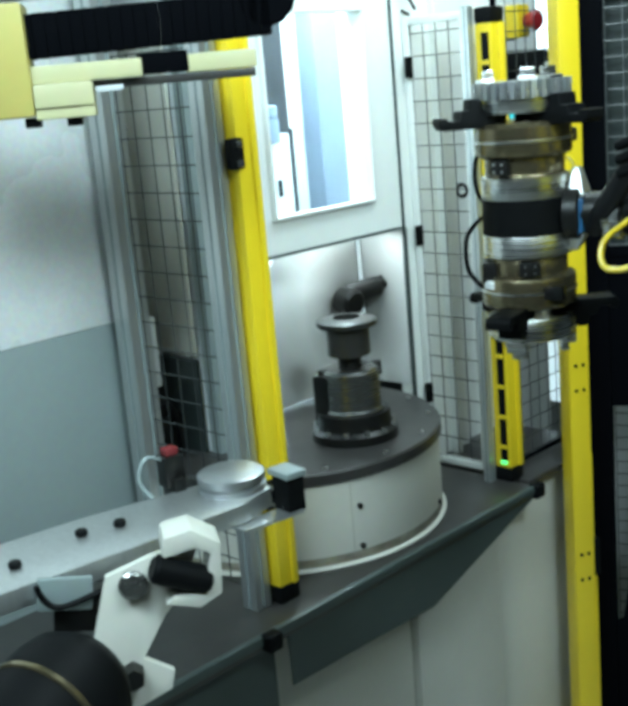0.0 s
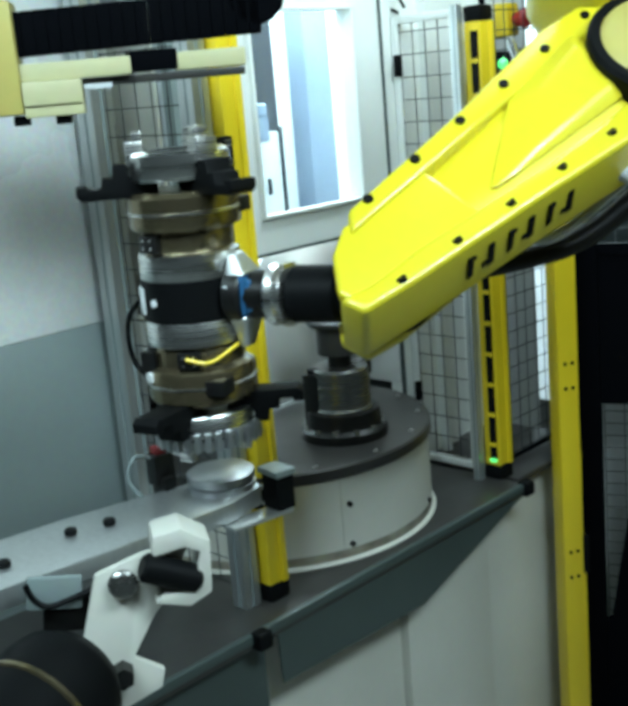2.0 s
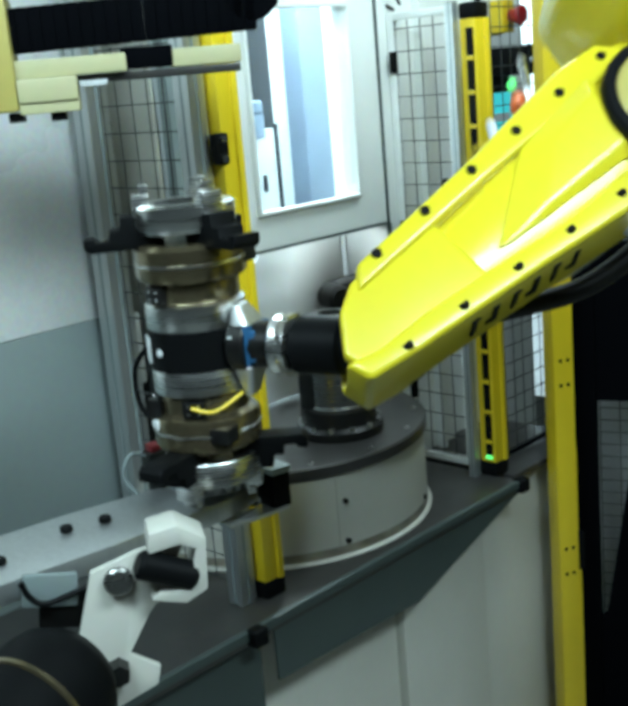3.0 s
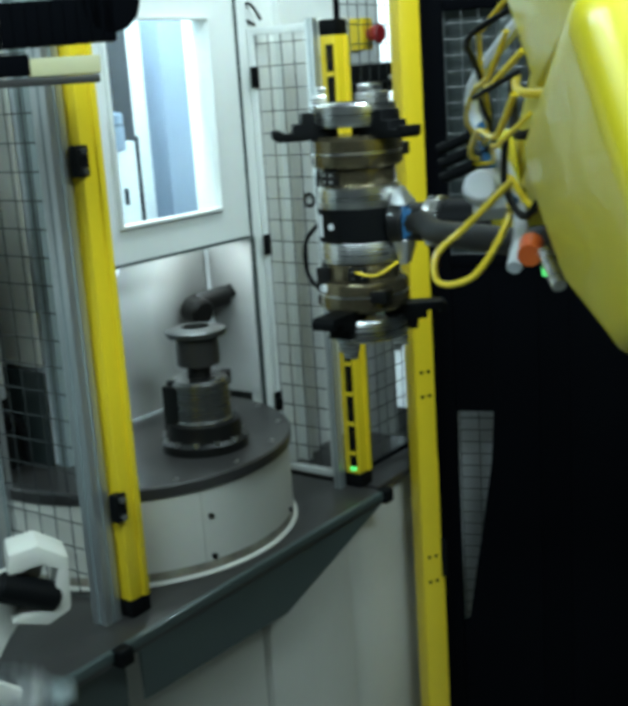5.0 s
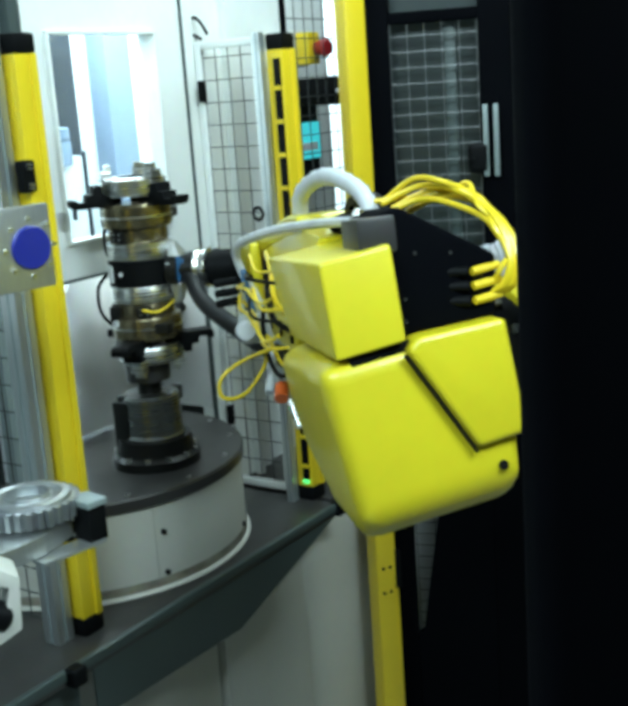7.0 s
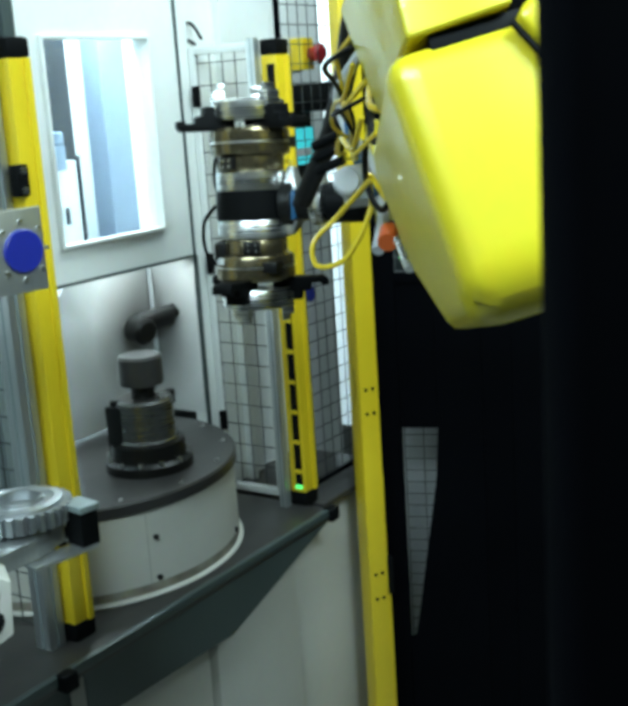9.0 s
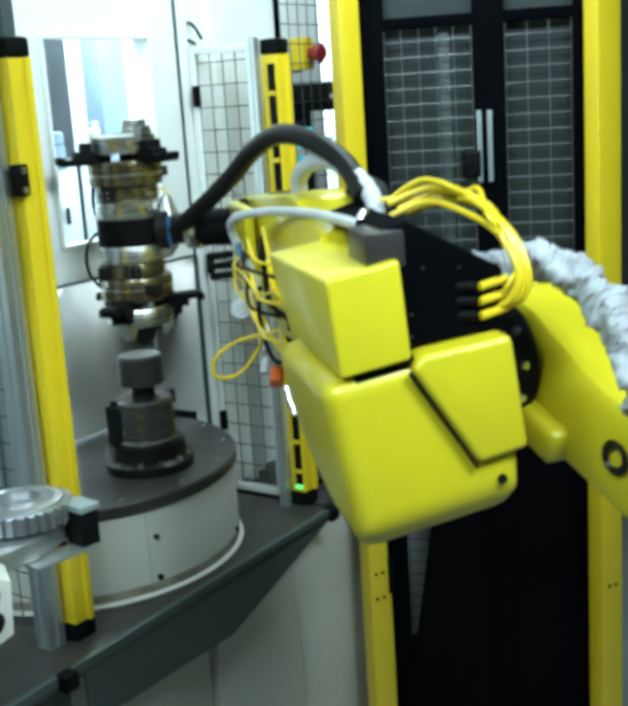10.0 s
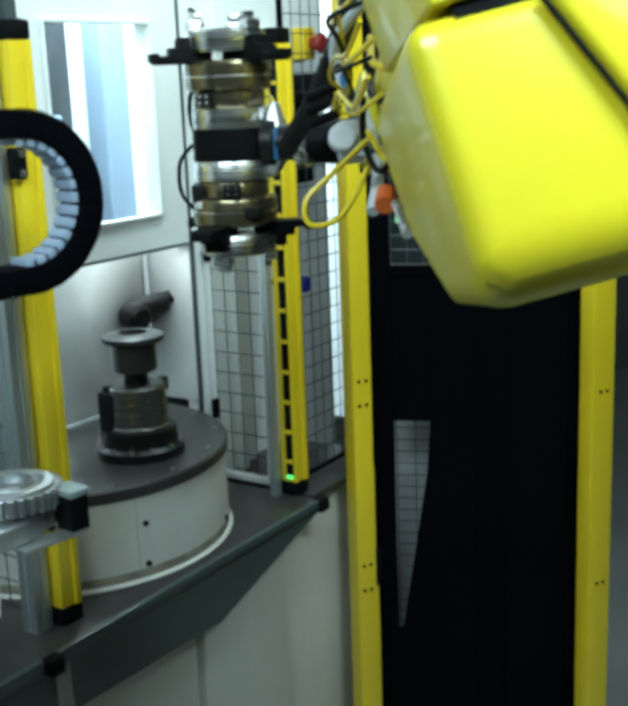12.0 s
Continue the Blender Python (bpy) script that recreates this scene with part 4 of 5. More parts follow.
part("orange_fitting", S().cyl(0.012, 0, 0.03, axis((0.21, 0.085, -0.21), (0.18, 0.095, -0.235)), seg=12), ORANGE, fore, "orange fitting")
part("brass_fitting", S().cyl(0.007, 0, 0.05, axis((0.17, 0.08, -0.23), (0.14, 0.075, -0.275)), seg=10), STEEL, fore)
part("green_mark", S().box((0.19, 0.075, -0.245), (0.012, 0.012, 0.01), 0.002), GREEN, fore)
sleeve = part("grey_sleeve", S().tube([(-0.05, -0.17, -0.04), (-0.08, -0.198, -0.034), (-0.11, -0.238, -0.022), (-0.15, -0.282, -0.046), (-0.2, -0.302, -0.085), (-0.25, -0.306, -0.135), (-0.3, -0.3, -0.2)], 0.027, 22, ribs=0.03, steps=18), FOIL, fore, "crumpled grey fabric sleeve")
for v in sleeve.data.vertices:
    v.co += 0.011 * noise.noise_vector(v.co * 42) + 0.006 * noise.noise_vector(v.co * 105)
part("yellow_cable", S().tube([(-0.0, -0.06, 0.07), (-0.04, -0.1, 0.1), (-0.09, -0.13, 0.09), (-0.12, -0.172, 0.06), (-0.16, -0.17, 0.02), (-0.17, -0.196, -0.03), (-0.175, -0.18, -0.06)], 0.0045, 8), YELLOW, fore, "yellow sensor cable")
part("yellow_cable", S().tube([(-0.0, -0.05, 0.075), (-0.06, -0.14, 0.076), (-0.09, -0.165, 0.085), (-0.14, -0.16, 0.05), (-0.16, -0.2, 0.0), (-0.18, -0.17, -0.03), (-0.17, -0.16, -0.05)], 0.004, 8), YELLOW, fore, "yellow sensor cable")

# double gripper: z along its two heads, x towards the wrist
GS = 1.05
grip = thing("double_gripper", MX, "double-headed three-jaw gripper with bronze bodies and silver bands", "gripper")
part("centre_band", S().cyl(0.066, -0.026, 0.026, seg=40), BLACK, grip, "black centre band")
part("label", S().box((0.0662, 0, 0.0), (0.003, 0.024, 0.034), 0.001), LABEL, grip, "white type label", T(0, 0, 0, 0, 0, 138))
for k, sg in enumerate((1, -1)):
    flip = I4 if sg > 0 else T(0, 0, 0, 180, 0, 0)
    part("silver_band", S().lathe([(0, 0.026), (0.064, 0.026), (0.065, 0.028), (0.065, 0.058), (0.06, 0.06), (0, 0.06)], seg=40), STEEL, grip, m=flip)
    hb = part("head_body", S().lathe([(0, 0.06), (0.058, 0.06), (0.06, 0.063), (0.06, 0.085), (0.07, 0.09), (0.072, 0.095), (0.072, 0.13), (0.066, 0.136), (0, 0.136)], seg=12), BRONZE, grip, "bronze gripper body", flip)
    part("port_block", S().box((-0.045, 0.045, 0.08), (0.022, 0.022, 0.03), 0.003), DARK, hb)
    part("port_block", S().box((0.05, 0.045, 0.11), (0.03, 0.03, 0.02), 0.003), DARK, hb)
    for a in (72, 150, 252):
        sb = part("sensor_block", S().box((0.061, 0, 0.074), (0.012, 0.03, 0.022), 0.002), DARK, hb, "black sensor block", T(0, 0, 0, 0, 0, a))
        for dy, dz in ((-0.007, 0.005), (0.007, 0.005), (-0.007, -0.005), (0.007, -0.005)):
            part("sensor_screw", S().cyl(0.0022, 0.066, 0.0685, T(0, dy, 0.074 + dz, 0, 90, 0), seg=6), STEEL, sb)
    part("ring_groove", S().lathe([(0.071, 0.108), (0.0728, 0.109), (0.0728, 0.112), (0.071, 0.113)], seg=12), STEEL, hb, "bright edge ring")
    part("bright_clip", S().box((0.07, 0, 0.098), (0.008, 0.022, 0.012), 0.002), LABEL, hb, "white clip", T(0, 0, 0, 0, 0, 128))
    part("jaw_plate", S().lathe([(0.02, 0.15), (0.062, 0.15), (0.064, 0.153), (0.064, 0.182), (0.058, 0.186), (0.045, 0.186), (0.045, 0.16), (0.02, 0.158)], seg=36), STEEL, grip, "bright round jaw insert", flip)
    for a in (95, 215, 335):
        j = part("jaw", S().prism([(0.03, 0.132), (0.124, 0.132), (0.131, 0.138), (0.131, 0.150), (0.118, 0.150), (0.116, 0.145), (0.1, 0.145), (0.098, 0.158), (0.085, 0.158), (0.083, 0.174),
                                   (0.066, 0.174), (0.064, 0.158), (0.03, 0.158)], -0.019, 0.019, T(0, 0, 0, 90, 0, 0), 0.0018), BLACK, grip, "black stepped gripper jaw", flip @ T(0, 0, 0, 0, 0, a))
        part("finger", S().box((0.055, 0, 0.174), (0.022, 0.03, 0.052), 0.003).box((0.05, 0, 0.205), (0.012, 0.022, 0.014), 0.002), STEEL, j)
        part("jaw_screw", S().cyl(0.004, 0, 0.003, T(0.108, 0, 0.144), seg=8), STEEL, j)
    part("air_hose", S().tube([(-0.06, 0.03, 0.0), (-0.085, 0.03, 0.03), (-0.085, 0.03, 0.08), (-0.06, 0.03, 0.11)], 0.0035, 8), BLACK, grip, m=flip)
part("flange", S().cyl(0.04, 0.06, 0.085, T(0, 0, 0, 0, 90, 0), bev=0.003).cyl(0.03, 0.085, 0.12, T(0, 0, 0, 0, 90, 0)), DARK, grip)
part("clamp_ring", S().lathe([(0.025, 0.118), (0.038, 0.118), (0.04, 0.121), (0.036, 0.128), (0.04, 0.135), (0.04, 0.142), (0.025, 0.145)], T(0, 0, 0, 0, 90, 0), 28), STEEL, grip, "bright clamp ring")
part("wrist_link", S().cyl(0.036, 0.144, 0.215, T(0, 0, 0, 0, 90, 0), bev=0.005).cyl(0.03, 0.21, 0.262, T(0, 0, 0, 0, 90, 0), bev=0.004), BLACK, grip)
part("valve_block", S().box((0.078, 0.0, -0.002), (0.026, 0.06, 0.05), 0.004).box((0.092, 0.012, -0.002), (0.012, 0.03, 0.04), 0.003), BLUEP, grip, "dark blue valve block")
for z in (-0.014, -0.002, 0.010):
    part("valve_port", S().cyl(0.004, 0, 0.006, T(0.068, 0.031, z, -90, 0, 0), seg=8), LABEL, grip)
part("valve_end", S().hexa([(0.064, -0.02, 0.024), (0.092, -0.02, 0.024), (0.092, 0.03, 0.024), (0.064, 0.03, 0.024)], [(0.07, -0.006, 0.066), (0.082, -0.006, 0.066), (0.082, 0.016, 0.066), (0.07, 0.016, 0.066)], 0.005), ALU, grip)
part("valve_end", S().hexa([(0.064, -0.02, -0.028), (0.092, -0.02, -0.028), (0.092, 0.03, -0.028), (0.064, 0.03, -0.028)], [(0.062, -0.006, -0.056), (0.076, -0.006, -0.056), (0.076, 0.016, -0.056), (0.062, 0.016, -0.056)], 0.005), ALU, grip)
part("band_mark", S().cyl(0.005, 0.065, 0.068, T(0, 0, 0, 0, 90, 0), seg=8), LABEL, grip, "small white mark", T(0, 0, 0, 0, 0, 108))
part("small_cable", S().tube([(0.07, 0.02, 0.06), (0.05, 0.06, 0.075), (0.02, 0.068, 0.07)], 0.0025, 8), YELLOW, grip)
for o in grip.children_recursive:
    o.data.transform(Matrix.Scale(GS, 4))


def workpiece(label):
    t = thing("workpiece", MX, label, "workpiece", "turned workpieces")
    part("disc", S().lathe([(0.03, 0.0), (0.064, 0.0), (0.066, 0.003), (0.066, 0.012), (0.062, 0.014), (0.045, 0.015), (0.038, 0.018), (0.03, 0.018), (0.03, 0.0)], seg=40), WORK, t)
    return t


wp_a = workpiece("dark oiled steel flange disc on the chuck")
wp_b = workpiece("dark oiled steel flange disc held by the gripper")
gear = thing("gear_blank", MX, "bright steel gear blank on the arm's nest", "gear")
teeth = []
for k in range(30):
    for da, r in ((-4.6, 0.0655), (-2.4, 0.0755), (2.4, 0.0755), (4.6, 0.0655)):
        a = radians(12 * k + da)
        teeth.append((r * math.cos(a), r * math.sin(a)))
rim = bmesh.new()
loops = [[rim.verts.new((x, y, z)) for x, y in teeth] for z in (0.0, 0.025)]
bore = [[rim.verts.new((0.03 * x / math.hypot(x, y), 0.03 * y / math.hypot(x, y), z)) for x, y in teeth] for z in (0.0, 0.025)]
for lo, hi in ((loops[0], loops[1]), (bore[1], bore[0]), (bore[0], loops[0]), (loops[1], bore[1])):
    for k in range(len(teeth)):
        n = (k + 1) % len(teeth)
        rim.faces.new((lo[k], lo[n], hi[n], hi[k]))
bmesh.ops.recalc_face_normals(rim, faces=rim.faces[:])
part("toothed_rim", S().add(rim), GEARS, gear)
part("hub_disc", S().lathe([(0.031, 0.022), (0.064, 0.0245), (0.062, 0.030), (0.05, 0.032), (0.046, 0.029), (0.036, 0.029), (0.034, 0.034), (0.031, 0.034), (0.031, 0.022)], seg=48), GEARS, gear)

# dark sliding screen edge close to the viewer
bar = thing("dark_upright", I4, "matt black upright of a sliding screen near the viewer", "upright")
part("upright", S().box((0, 0, 1.2), (0.045, 0.03, 2.4), 0.012, seg=4), MATT, bar)
part("shoe", S().box((0, 0, 0.01), (0.07, 0.05, 0.02), 0.004), MATT, bar)

# ---------------------------------------------------------------- what moves
# gripper centre along the front, inwards, up (metres, machine axes); turn about the wrist (degrees)
GRIP = [
    (0, 0.095, -0.556, 1.619, 0, 60, 0, -0.335, -1.153, 1.949, 0),
    (0.1, 0.093, -0.555, 1.613, -11, 60, 0, -0.335, -1.153, 1.944, 0),
    (0.2, 0.091, -0.554, 1.608, -22, 60, 0, -0.335, -1.153, 1.94, 0),
    (0.3, 0.089, -0.552, 1.602, -42, 60, 0, -0.334, -1.153, 1.935, 0),
    (0.4, 0.087, -0.551, 1.596, -62, 60, 0, -0.334, -1.153, 1.93, 0),
    (0.5, 0.091, -0.556, 1.597, -85, 60, 0, -0.331, -1.16, 1.931, 0),
    (0.6, 0.095, -0.561, 1.599, -108, 60, 0, -0.327, -1.167, 1.933, 0),
    (0.7, 0.094, -0.56, 1.597, -126.5, 60, 0, -0.326, -1.168, 1.933, 0),
    (0.8, 0.093, -0.559, 1.595, -145, 60, 0, -0.325, -1.168, 1.932, 0),
    (0.9, 0.091, -0.553, 1.606, -159, 60, 0, -0.324, -1.164, 1.943, 0),
    (1, 0.089, -0.547, 1.618, -173, 60, 0, -0.324, -1.159, 1.955, 0),
    (1.1, 0.049, -0.542, 1.619, -176.5, 50, 0, -0.401, -1.165, 1.958, 0),
    (1.2, 0.008, -0.538, 1.621, -180, 40, 0, -0.236, -1.381, 1.93, 35),
    (1.3, -0.051, -0.515, 1.618, -180, 36.596, 0, 0.032, -1.418, 1.882, 85),
    (1.4, -0.111, -0.494, 1.616, -180, 33.193, 0, 0.289, -1.278, 1.83, 140),
    (1.5, -0.171, -0.475, 1.614, -180, 29.789, 0, 0.443, -0.991, 1.798, 195),
    (1.7, -0.301, -0.43, 1.6, -180, 29.579, 0, 0.349, -0.914, 1.824, 234),
    (2, -0.432, -0.385, 1.579, -180, 29.263, 0, 0.247, -0.82, 1.853, 234),
    (2.2, -0.433, -0.381, 1.549, -180, 29.053, 0, 0.24, -0.825, 1.826, 234),
    (2.5, -0.427, -0.379, 1.516, -180, 28.737, 0, 0.236, -0.839, 1.8, 234),
    (2.7, -0.428, -0.382, 1.5, -180, 28.526, 0, 0.234, -0.842, 1.783, 234),
    (2.95, -0.426, -0.385, 1.498, -180, 28.263, 0, 0.235, -0.845, 1.781, 234),
    (3.1, -0.418, -0.382, 1.531, -180, 29.008, 0, 0.238, -0.864, 1.805, 198.857),
    (3.2, -0.414, -0.38, 1.554, -180, 29.504, 0, 0.239, -0.877, 1.823, 183.429),
    (3.3, -0.409, -0.378, 1.576, -180, 30, 0, 0.239, -0.889, 1.844, 168),
    (3.4, -0.355, -0.394, 1.579, -180, 32, 0, 0.281, -0.922, 1.848, 148.5),
    (3.5, -0.3, -0.414, 1.582, -180, 34, 0, 0.324, -0.958, 1.856, 129),
    (3.6, -0.245, -0.436, 1.587, -180, 36, 0, 0.365, -0.997, 1.866, 109.5),
    (3.7, -0.19, -0.46, 1.591, -180, 38, 0, 0.406, -1.037, 1.879, 90),
    (3.8, -0.108, -0.491, 1.594, -180, 40, 0, 0.338, -1.232, 1.898, 66.667),
    (3.9, -0.028, -0.528, 1.598, -180, 42, 0, 0.223, -1.377, 1.916, 43.333),
    (4, 0.052, -0.568, 1.603, -180, 44, 0, 0.083, -1.458, 1.931, 20),
    (4.1, 0.077, -0.57, 1.603, -180, 45.463, 0, -0.095, -1.429, 1.936, 12),
    (4.2, 0.103, -0.573, 1.603, -180, 46.926, 0, -0.249, -1.334, 1.941, 4),
    (4.3, 0.129, -0.576, 1.603, -180, 48.389, 0, -0.405, -1.205, 1.953, -0.692),
    (4.5, 0.112, -0.534, 1.615, -180, 49.167, 0, -0.497, -1.216, 1.969, -2.078),
    (4.6, 0.119, -0.526, 1.615, -180, 49.556, 0, -0.533, -1.236, 1.971, -2.77),
    (5, 0.15, -0.496, 1.613, -180, 51.111, 0, -0.417, -1.18, 1.954, -2.77),
    (5.2, 0.196, -0.4, 1.609, -180, 51.889, 0, -0.343, -1.107, 1.955, -2.77),
    (5.3, 0.218, -0.352, 1.608, -180, 52.278, 0, -0.32, -1.077, 1.958, -3.413),
    (5.5, 0.257, -0.252, 1.605, -180, 53.056, 0, -0.278, -1.009, 1.954, -4.7),
    (5.7, 0.268, -0.181, 1.606, -180, 53.833, 0, -0.218, -0.927, 1.911, -3.632),
    (5.9, 0.276, -0.11, 1.607, -180, 54.611, 0, -0.166, -0.841, 1.858, -2.564),
    (6, 0.279, -0.074, 1.607, -180, 55, 0, -0.16, -0.816, 1.824, -2.03),
    (6.1, 0.292, -0.046, 1.603, -180, 55, 0, -0.135, -0.798, 1.788, -1.974),
    (6.3, 0.316, 0.009, 1.593, -180, 55, 0, -0.09, -0.754, 1.697, -1.862),
    (6.5, 0.34, 0.066, 1.584, -180, 55, 0, -0.041, -0.702, 1.604, -1.75),
    (6.8, 0.344, 0.076, 1.504, -180, 55, 0, -0.018, -0.674, 1.573, -1.582),
    (7, 0.347, 0.072, 1.503, -180, 55, 0, -0.001, -0.664, 1.605, -1.47),
    (7.2, 0.347, 0.072, 1.504, -180, 55, 0, 0, -0.664, 1.607, -1.47),
    (7.5, 0.347, 0.072, 1.505, -180, 55, 0, 0.001, -0.665, 1.607, -1.47),
    (7.9, 0.336, 0.016, 1.623, -180, 55, 0, -0.077, -0.729, 1.757, -2.653),
    (8.2, 0.306, -0.125, 1.681, -157.5, 55, 0, -0.164, -0.878, 1.839, -3.539),
    (8.3, 0.294, -0.171, 1.7, -150, 55, 0, -0.198, -0.919, 1.875, -3.835),
    (8.4, 0.294, -0.197, 1.698, -128.333, 55, 0, -0.221, -0.941, 1.891, -4.131),
    (8.5, 0.293, -0.223, 1.697, -106.667, 55, 0, -0.243, -0.961, 1.907, -4.426),
    (8.6, 0.292, -0.249, 1.696, -85, 55, 0, -0.265, -0.981, 1.924, -4.722),
    (8.7, 0.293, -0.259, 1.692, -62.5, 55, 0, -0.282, -0.984, 1.936, -5.017),
    (8.8, 0.293, -0.269, 1.688, -40, 55, 0, -0.295, -0.992, 1.956, -5.313),
    (8.9, 0.309, -0.267, 1.67, -22, 55, 0, -0.289, -0.995, 1.958, -5.609),
    (9, 0.325, -0.266, 1.652, -4, 55, 0, -0.284, -0.996, 1.955, -5.904),
    (9.1, 0.333, -0.251, 1.657, -2, 55, 0, -0.291, -0.991, 1.952, -6.2),
    (9.2, 0.341, -0.236, 1.663, 0, 55, 0, -0.274, -0.98, 1.942, -4.983),
    (9.5, 0.364, -0.149, 1.676, 0, 55, 0, -0.217, -0.908, 1.898, -1.33),
    (9.75, 0.35, -0.04, 1.654, 0, 55, 0, -0.121, -0.801, 1.78, -1.498),
    (10, 0.327, 0.053, 1.599, 0, 55, 0, -0.021, -0.694, 1.618, -1.666),
    (10.2, 0.347, 0.079, 1.538, 0, 55, 0, -0.002, -0.667, 1.592, -1.801),
    (10.5, 0.345, 0.075, 1.503, 0, 55, 0, -0.018, -0.674, 1.611, -2.003),
    (10.8, 0.343, 0.076, 1.504, 0, 55, 0, -0.012, -0.672, 1.594, -2.19),
    (11, 0.346, 0.078, 1.525, 0, 55, 0, -0.016, -0.676, 1.607, -2.31),
    (11.2, 0.333, 0.045, 1.594, 0, 55, 0, -0.051, -0.701, 1.678, -2.43),
    (11.35, 0.323, -0.009, 1.662, 0, 55, 0, -0.08, -0.75, 1.747, -2.52),
    (11.5, 0.31, -0.063, 1.728, 0, 55, 0, -0.111, -0.8, 1.815, -2.61),
    (11.75, 0.262, -0.191, 1.752, 0, 55, 0, -0.212, -0.919, 1.915, -3.7),
    (12, 0.217, -0.311, 1.752, 0, 55, 0, -0.31, -1.024, 1.985, -4.79),
]


def basis(o, x, y, z):
    m = Matrix((x, y, z)).transposed().to_4x4()
    m.translation = o
    return m


UP = Vector((0, 0, 1))


def grip_pose(row):
    t, x, y, z, spin, yaw, lean, *_ = row
    d = Vector((JX - x, JY - y, 0)).normalized()
    return basis(Vector((x, y, z)), d, UP.cross(d), UP) @ T(0, 0, 0, 0, 0, yaw) @ T(0, 0, 0, spin, lean, 0)


def arm_poses(row):
    """Forearm, lower arm and turret for a gripper and elbow position."""
    t, x, y, z, spin, yaw, lean, ex, ey, ez, roll = row
    elbow = Vector((ex, ey, ez))
    wrist = grip_pose((t, x, y, z, 0, yaw, 0)) @ Vector((REACH, 0, 0.03 * math.cos(radians(roll))))
    fx = (wrist - elbow).normalized()
    fy = UP.cross(fx).normalized()
    out = Vector((ex - RX, ey - RY, 0)).normalized()
    side = UP.cross(out)
    shoulder = Vector((RX, RY, SHZ)) + SHR * out
    fore_m = basis(elbow, fx, fy, fx.cross(fy))
    knee = fore_m @ Vector((-0.03, 0, -0.19))
    lz = (knee - shoulder).normalized()
    return (fore_m @ T(0, 0, 0, roll, 0, 0), basis(knee, side.cross(lz), side, lz), basis(Vector((RX, RY, 0)), out, side, UP))


def hose_pose(row):
    """The hose swings round the wrist with the gripper and does not roll with the forearm."""
    spin, roll = radians(row[4]), max(row[10], 0.0)
    foot, head = Vector((0.05, -0.04, 0.0)), Vector((0.74, 0.17, -0.03))
    turned = Matrix.Rotation(spin, 4, head - foot).to_quaternion().slerp(Matrix.Rotation(spin, 4, "X").to_quaternion(), min(1.0, roll / 195))
    return T(0, 0, 0, -roll, 0, 0) @ Matrix.Translation(foot) @ turned.to_matrix().to_4x4() @ Matrix.Translation(-foot)


ARM_ROWS = [(0.0, 0, 0, 0, 0), (4.75, 0, 0, 0, 0), (4.9, -0.16, -0.02, -0.04, 10), (5.05, -0.3, -0.2, -0.25, 20), (5.2, -0.1, -0.3, -0.25, 10), (5.3, -0.02, -0.26, -0.17, 6),
            (5.5, 0.02, -0.12, -0.06, 4), (5.7, 0.0, -0.03, -0.01, 2), (5.9, 0, 0, 0, 0), (12.0, 0, 0, 0, 0)]
GANTRY = [(0.0, 0, 0, 0), (5.55, 0, 0, 0), (5.9, -0.01, 0, 0.03), (6.15, -0.16, 0.1, 0.25), (6.5, -0.4, 0.3, 0.3), (12.0, -0.4, 0.3, 0.3)]
PLATE = [
    (0, -0.963, 0.18, 1.975),
    (5.7, -0.584, 0.03, 2.043),
    (5.9, -0.302, -0.143, 1.964),
    (6, -0.257, -0.174, 1.885),
    (6.2, -0.249, -0.185, 1.741),
    (6.5, -0.232, -0.207, 1.669),
    (6.8, -0.235, -0.21, 1.638),
    (7.2, -0.233, -0.21, 1.643),
    (8.8, -0.235, -0.21, 1.638),
    (9, -0.235, -0.209, 1.642),
    (9.5, -0.227, -0.205, 1.734),
    (9.8, -0.254, -0.18, 1.756),
    (10, -0.305, -0.136, 1.827),
    (10.3, -0.469, -0.027, 1.961),
    (12, -0.658, 0.075, 1.935),
]
LOOP = [
    (0, -0.835, 0.038, 2.28),
    (9.6, -0.522, -0.099, 2.235),
    (10, -0.392, -0.151, 2.073),
    (10.2, -0.287, -0.222, 1.997),
    (10.5, -0.242, -0.254, 1.886),
    (10.8, -0.249, -0.253, 1.72),
    (11.1, -0.251, -0.252, 1.714),
    (11.4, -0.246, -0.251, 1.784),
    (11.6, -0.248, -0.249, 1.781),
    (12, -0.245, -0.259, 1.695),
]
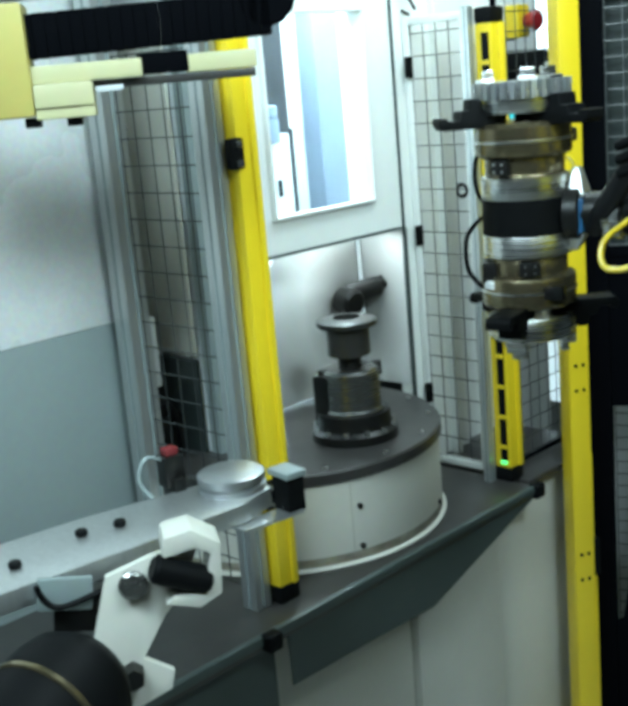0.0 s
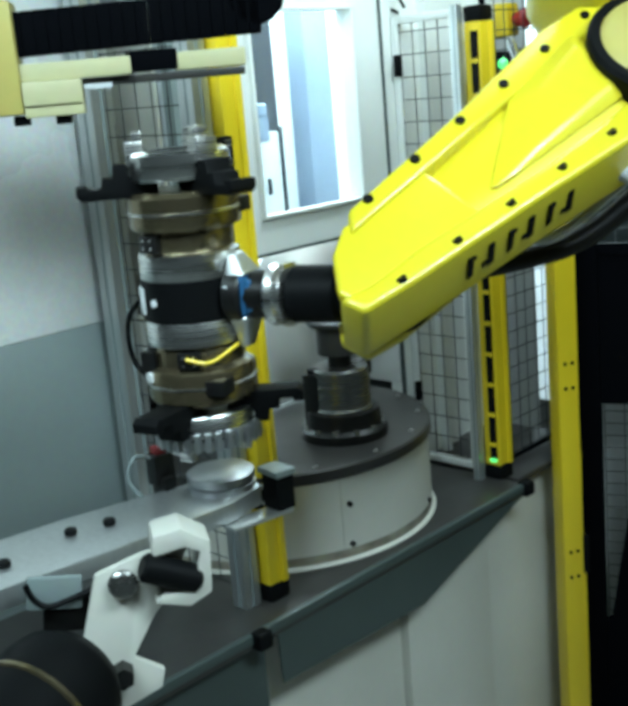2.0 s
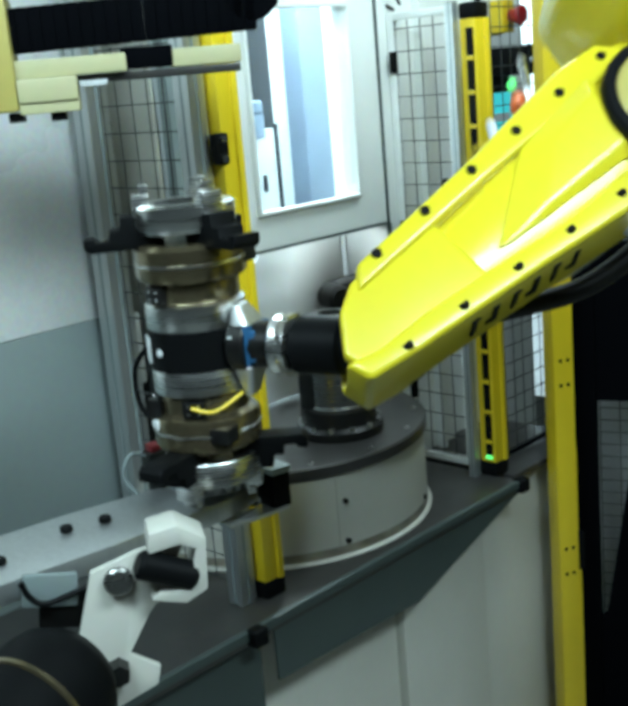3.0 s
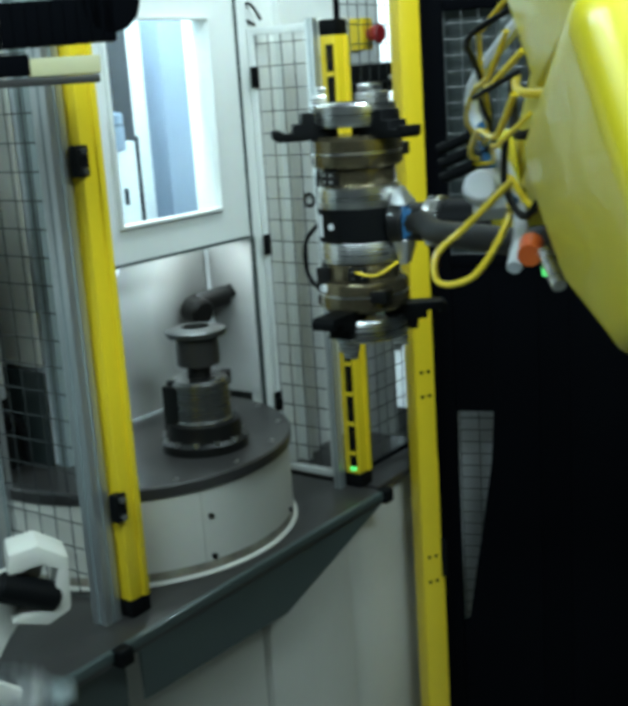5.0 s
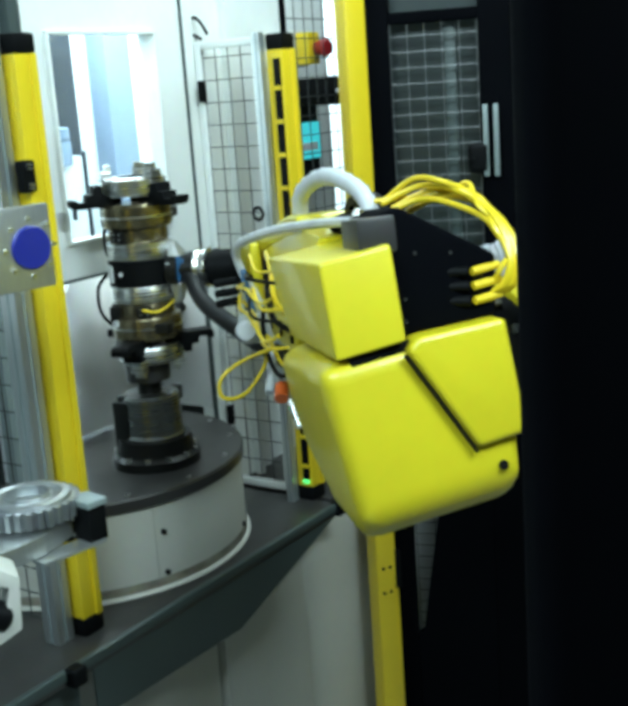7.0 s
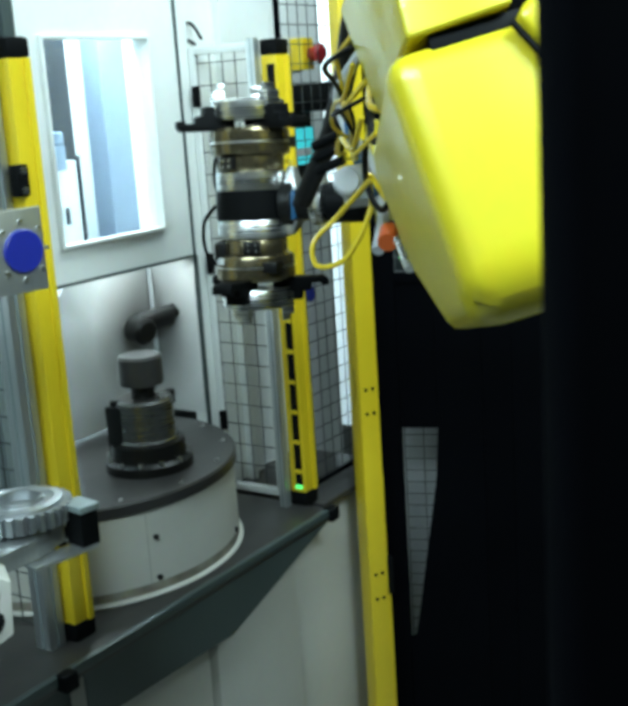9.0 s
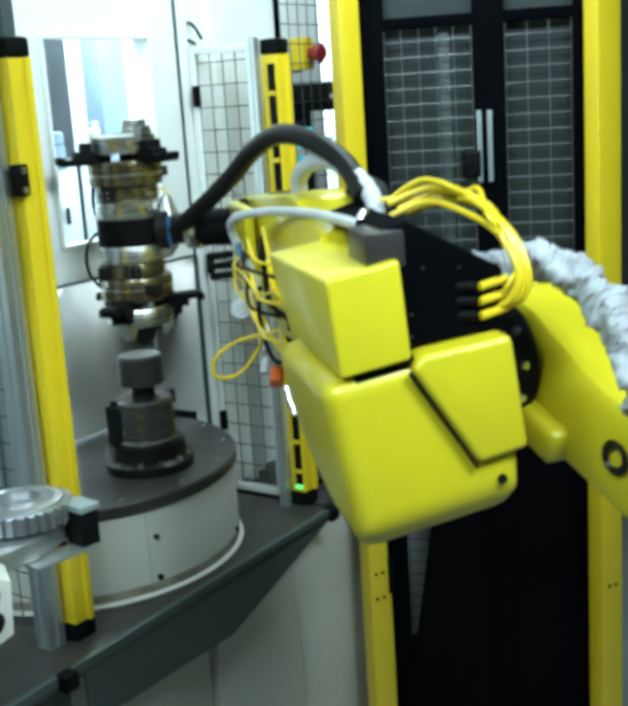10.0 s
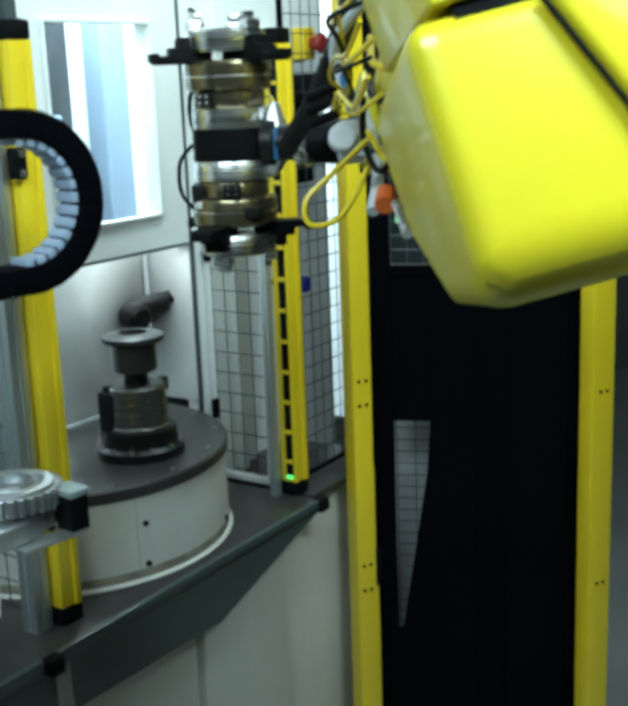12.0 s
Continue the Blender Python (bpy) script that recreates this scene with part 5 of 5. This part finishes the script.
BAR = [
    (0, 0.271, 0.343),
    (3.8, 0.215, 0.379),
    (4.1, 0.133, 0.414),
    (4.3, 0.078, 0.428),
    (4.4, 0.08, 0.428),
    (4.5, 0.108, 0.422),
    (4.6, 0.166, 0.403),
    (4.8, 0.233, 0.368),
    (5.2, 0.238, 0.367),
    (5.5, 0.202, 0.388),
    (5.7, 0.173, 0.401),
    (5.9, 0.166, 0.404),
    (6.1, 0.171, 0.402),
    (6.3, 0.169, 0.403),
    (6.5, 0.176, 0.4),
    (6.8, 0.177, 0.4),
    (7.2, 0.179, 0.399),
    (7.8, 0.178, 0.399),
    (8.3, 0.166, 0.405),
    (8.8, 0.161, 0.407),
    (8.9, 0.17, 0.403),
    (9, 0.189, 0.395),
    (9.1, 0.212, 0.383),
    (9.3, 0.252, 0.358),
    (10, 0.306, 0.315),
    (12, 0.333, 0.288),
]


def motions():
    keys = [(r[0], grip_pose(r)) for r in GRIP]
    walk(grip, [(t, MX @ m) for t, m in keys])
    arms = [(r[0], *arm_poses(r)) for r in GRIP]
    walk(fore, [(t, a) for t, a, b, c in arms])
    walk(hose, [(r[0], hose_pose(r)) for r in GRIP])
    walk(lower, [(t, b) for t, a, b, c in arms])
    walk(turn, [(t, c) for t, a, b, c in arms])
    top, low = T(0, 0, 0.178), T(0, 0, -0.178, 180, 0, 0)
    on_chuck = T(*CH, TZ + 0.212 + 0.2085 * CHZ)
    walk(wp_a, [(0.0, MX @ on_chuck), (6.95, MX @ on_chuck)] + [(t, MX @ m @ top) for t, m in keys if t > 7.15])
    walk(wp_b, [(t, MX @ m @ low) for t, m in keys if t < 10.55] + [(10.6, MX @ on_chuck @ T(0, 0, 0.0)), (12.0, MX @ on_chuck)])
    rows = [(t, ARM0 @ T(x, y, z, 0, 0, a)) for t, x, y, z, a in ARM_ROWS]
    walk(arm, rows)
    nest = T(*NEST) @ T(0, 0, 0.009)
    walk(gear, [(t, MX @ m @ top @ T(0, 0, 0.026, 180, 0, 0)) for t, m in keys if t < 2.6] + [(2.8, ARM0 @ nest)] + [(t, m @ nest) for t, m in rows if t > 3])
    walk(gan, [(t, MX @ T(x, y, z)) for t, x, y, z in GANTRY])
    walk(plate, [(t, MX @ T(x, y, z, 0, 0, -10)) for t, x, y, z in PLATE])
    walk(loop, [(t, MX @ T(x, y, z, 0, 0, -10)) for t, x, y, z in LOOP])
    walk(bar, [(t, T(x, y, 0)) for t, x, y in BAR])


motions()
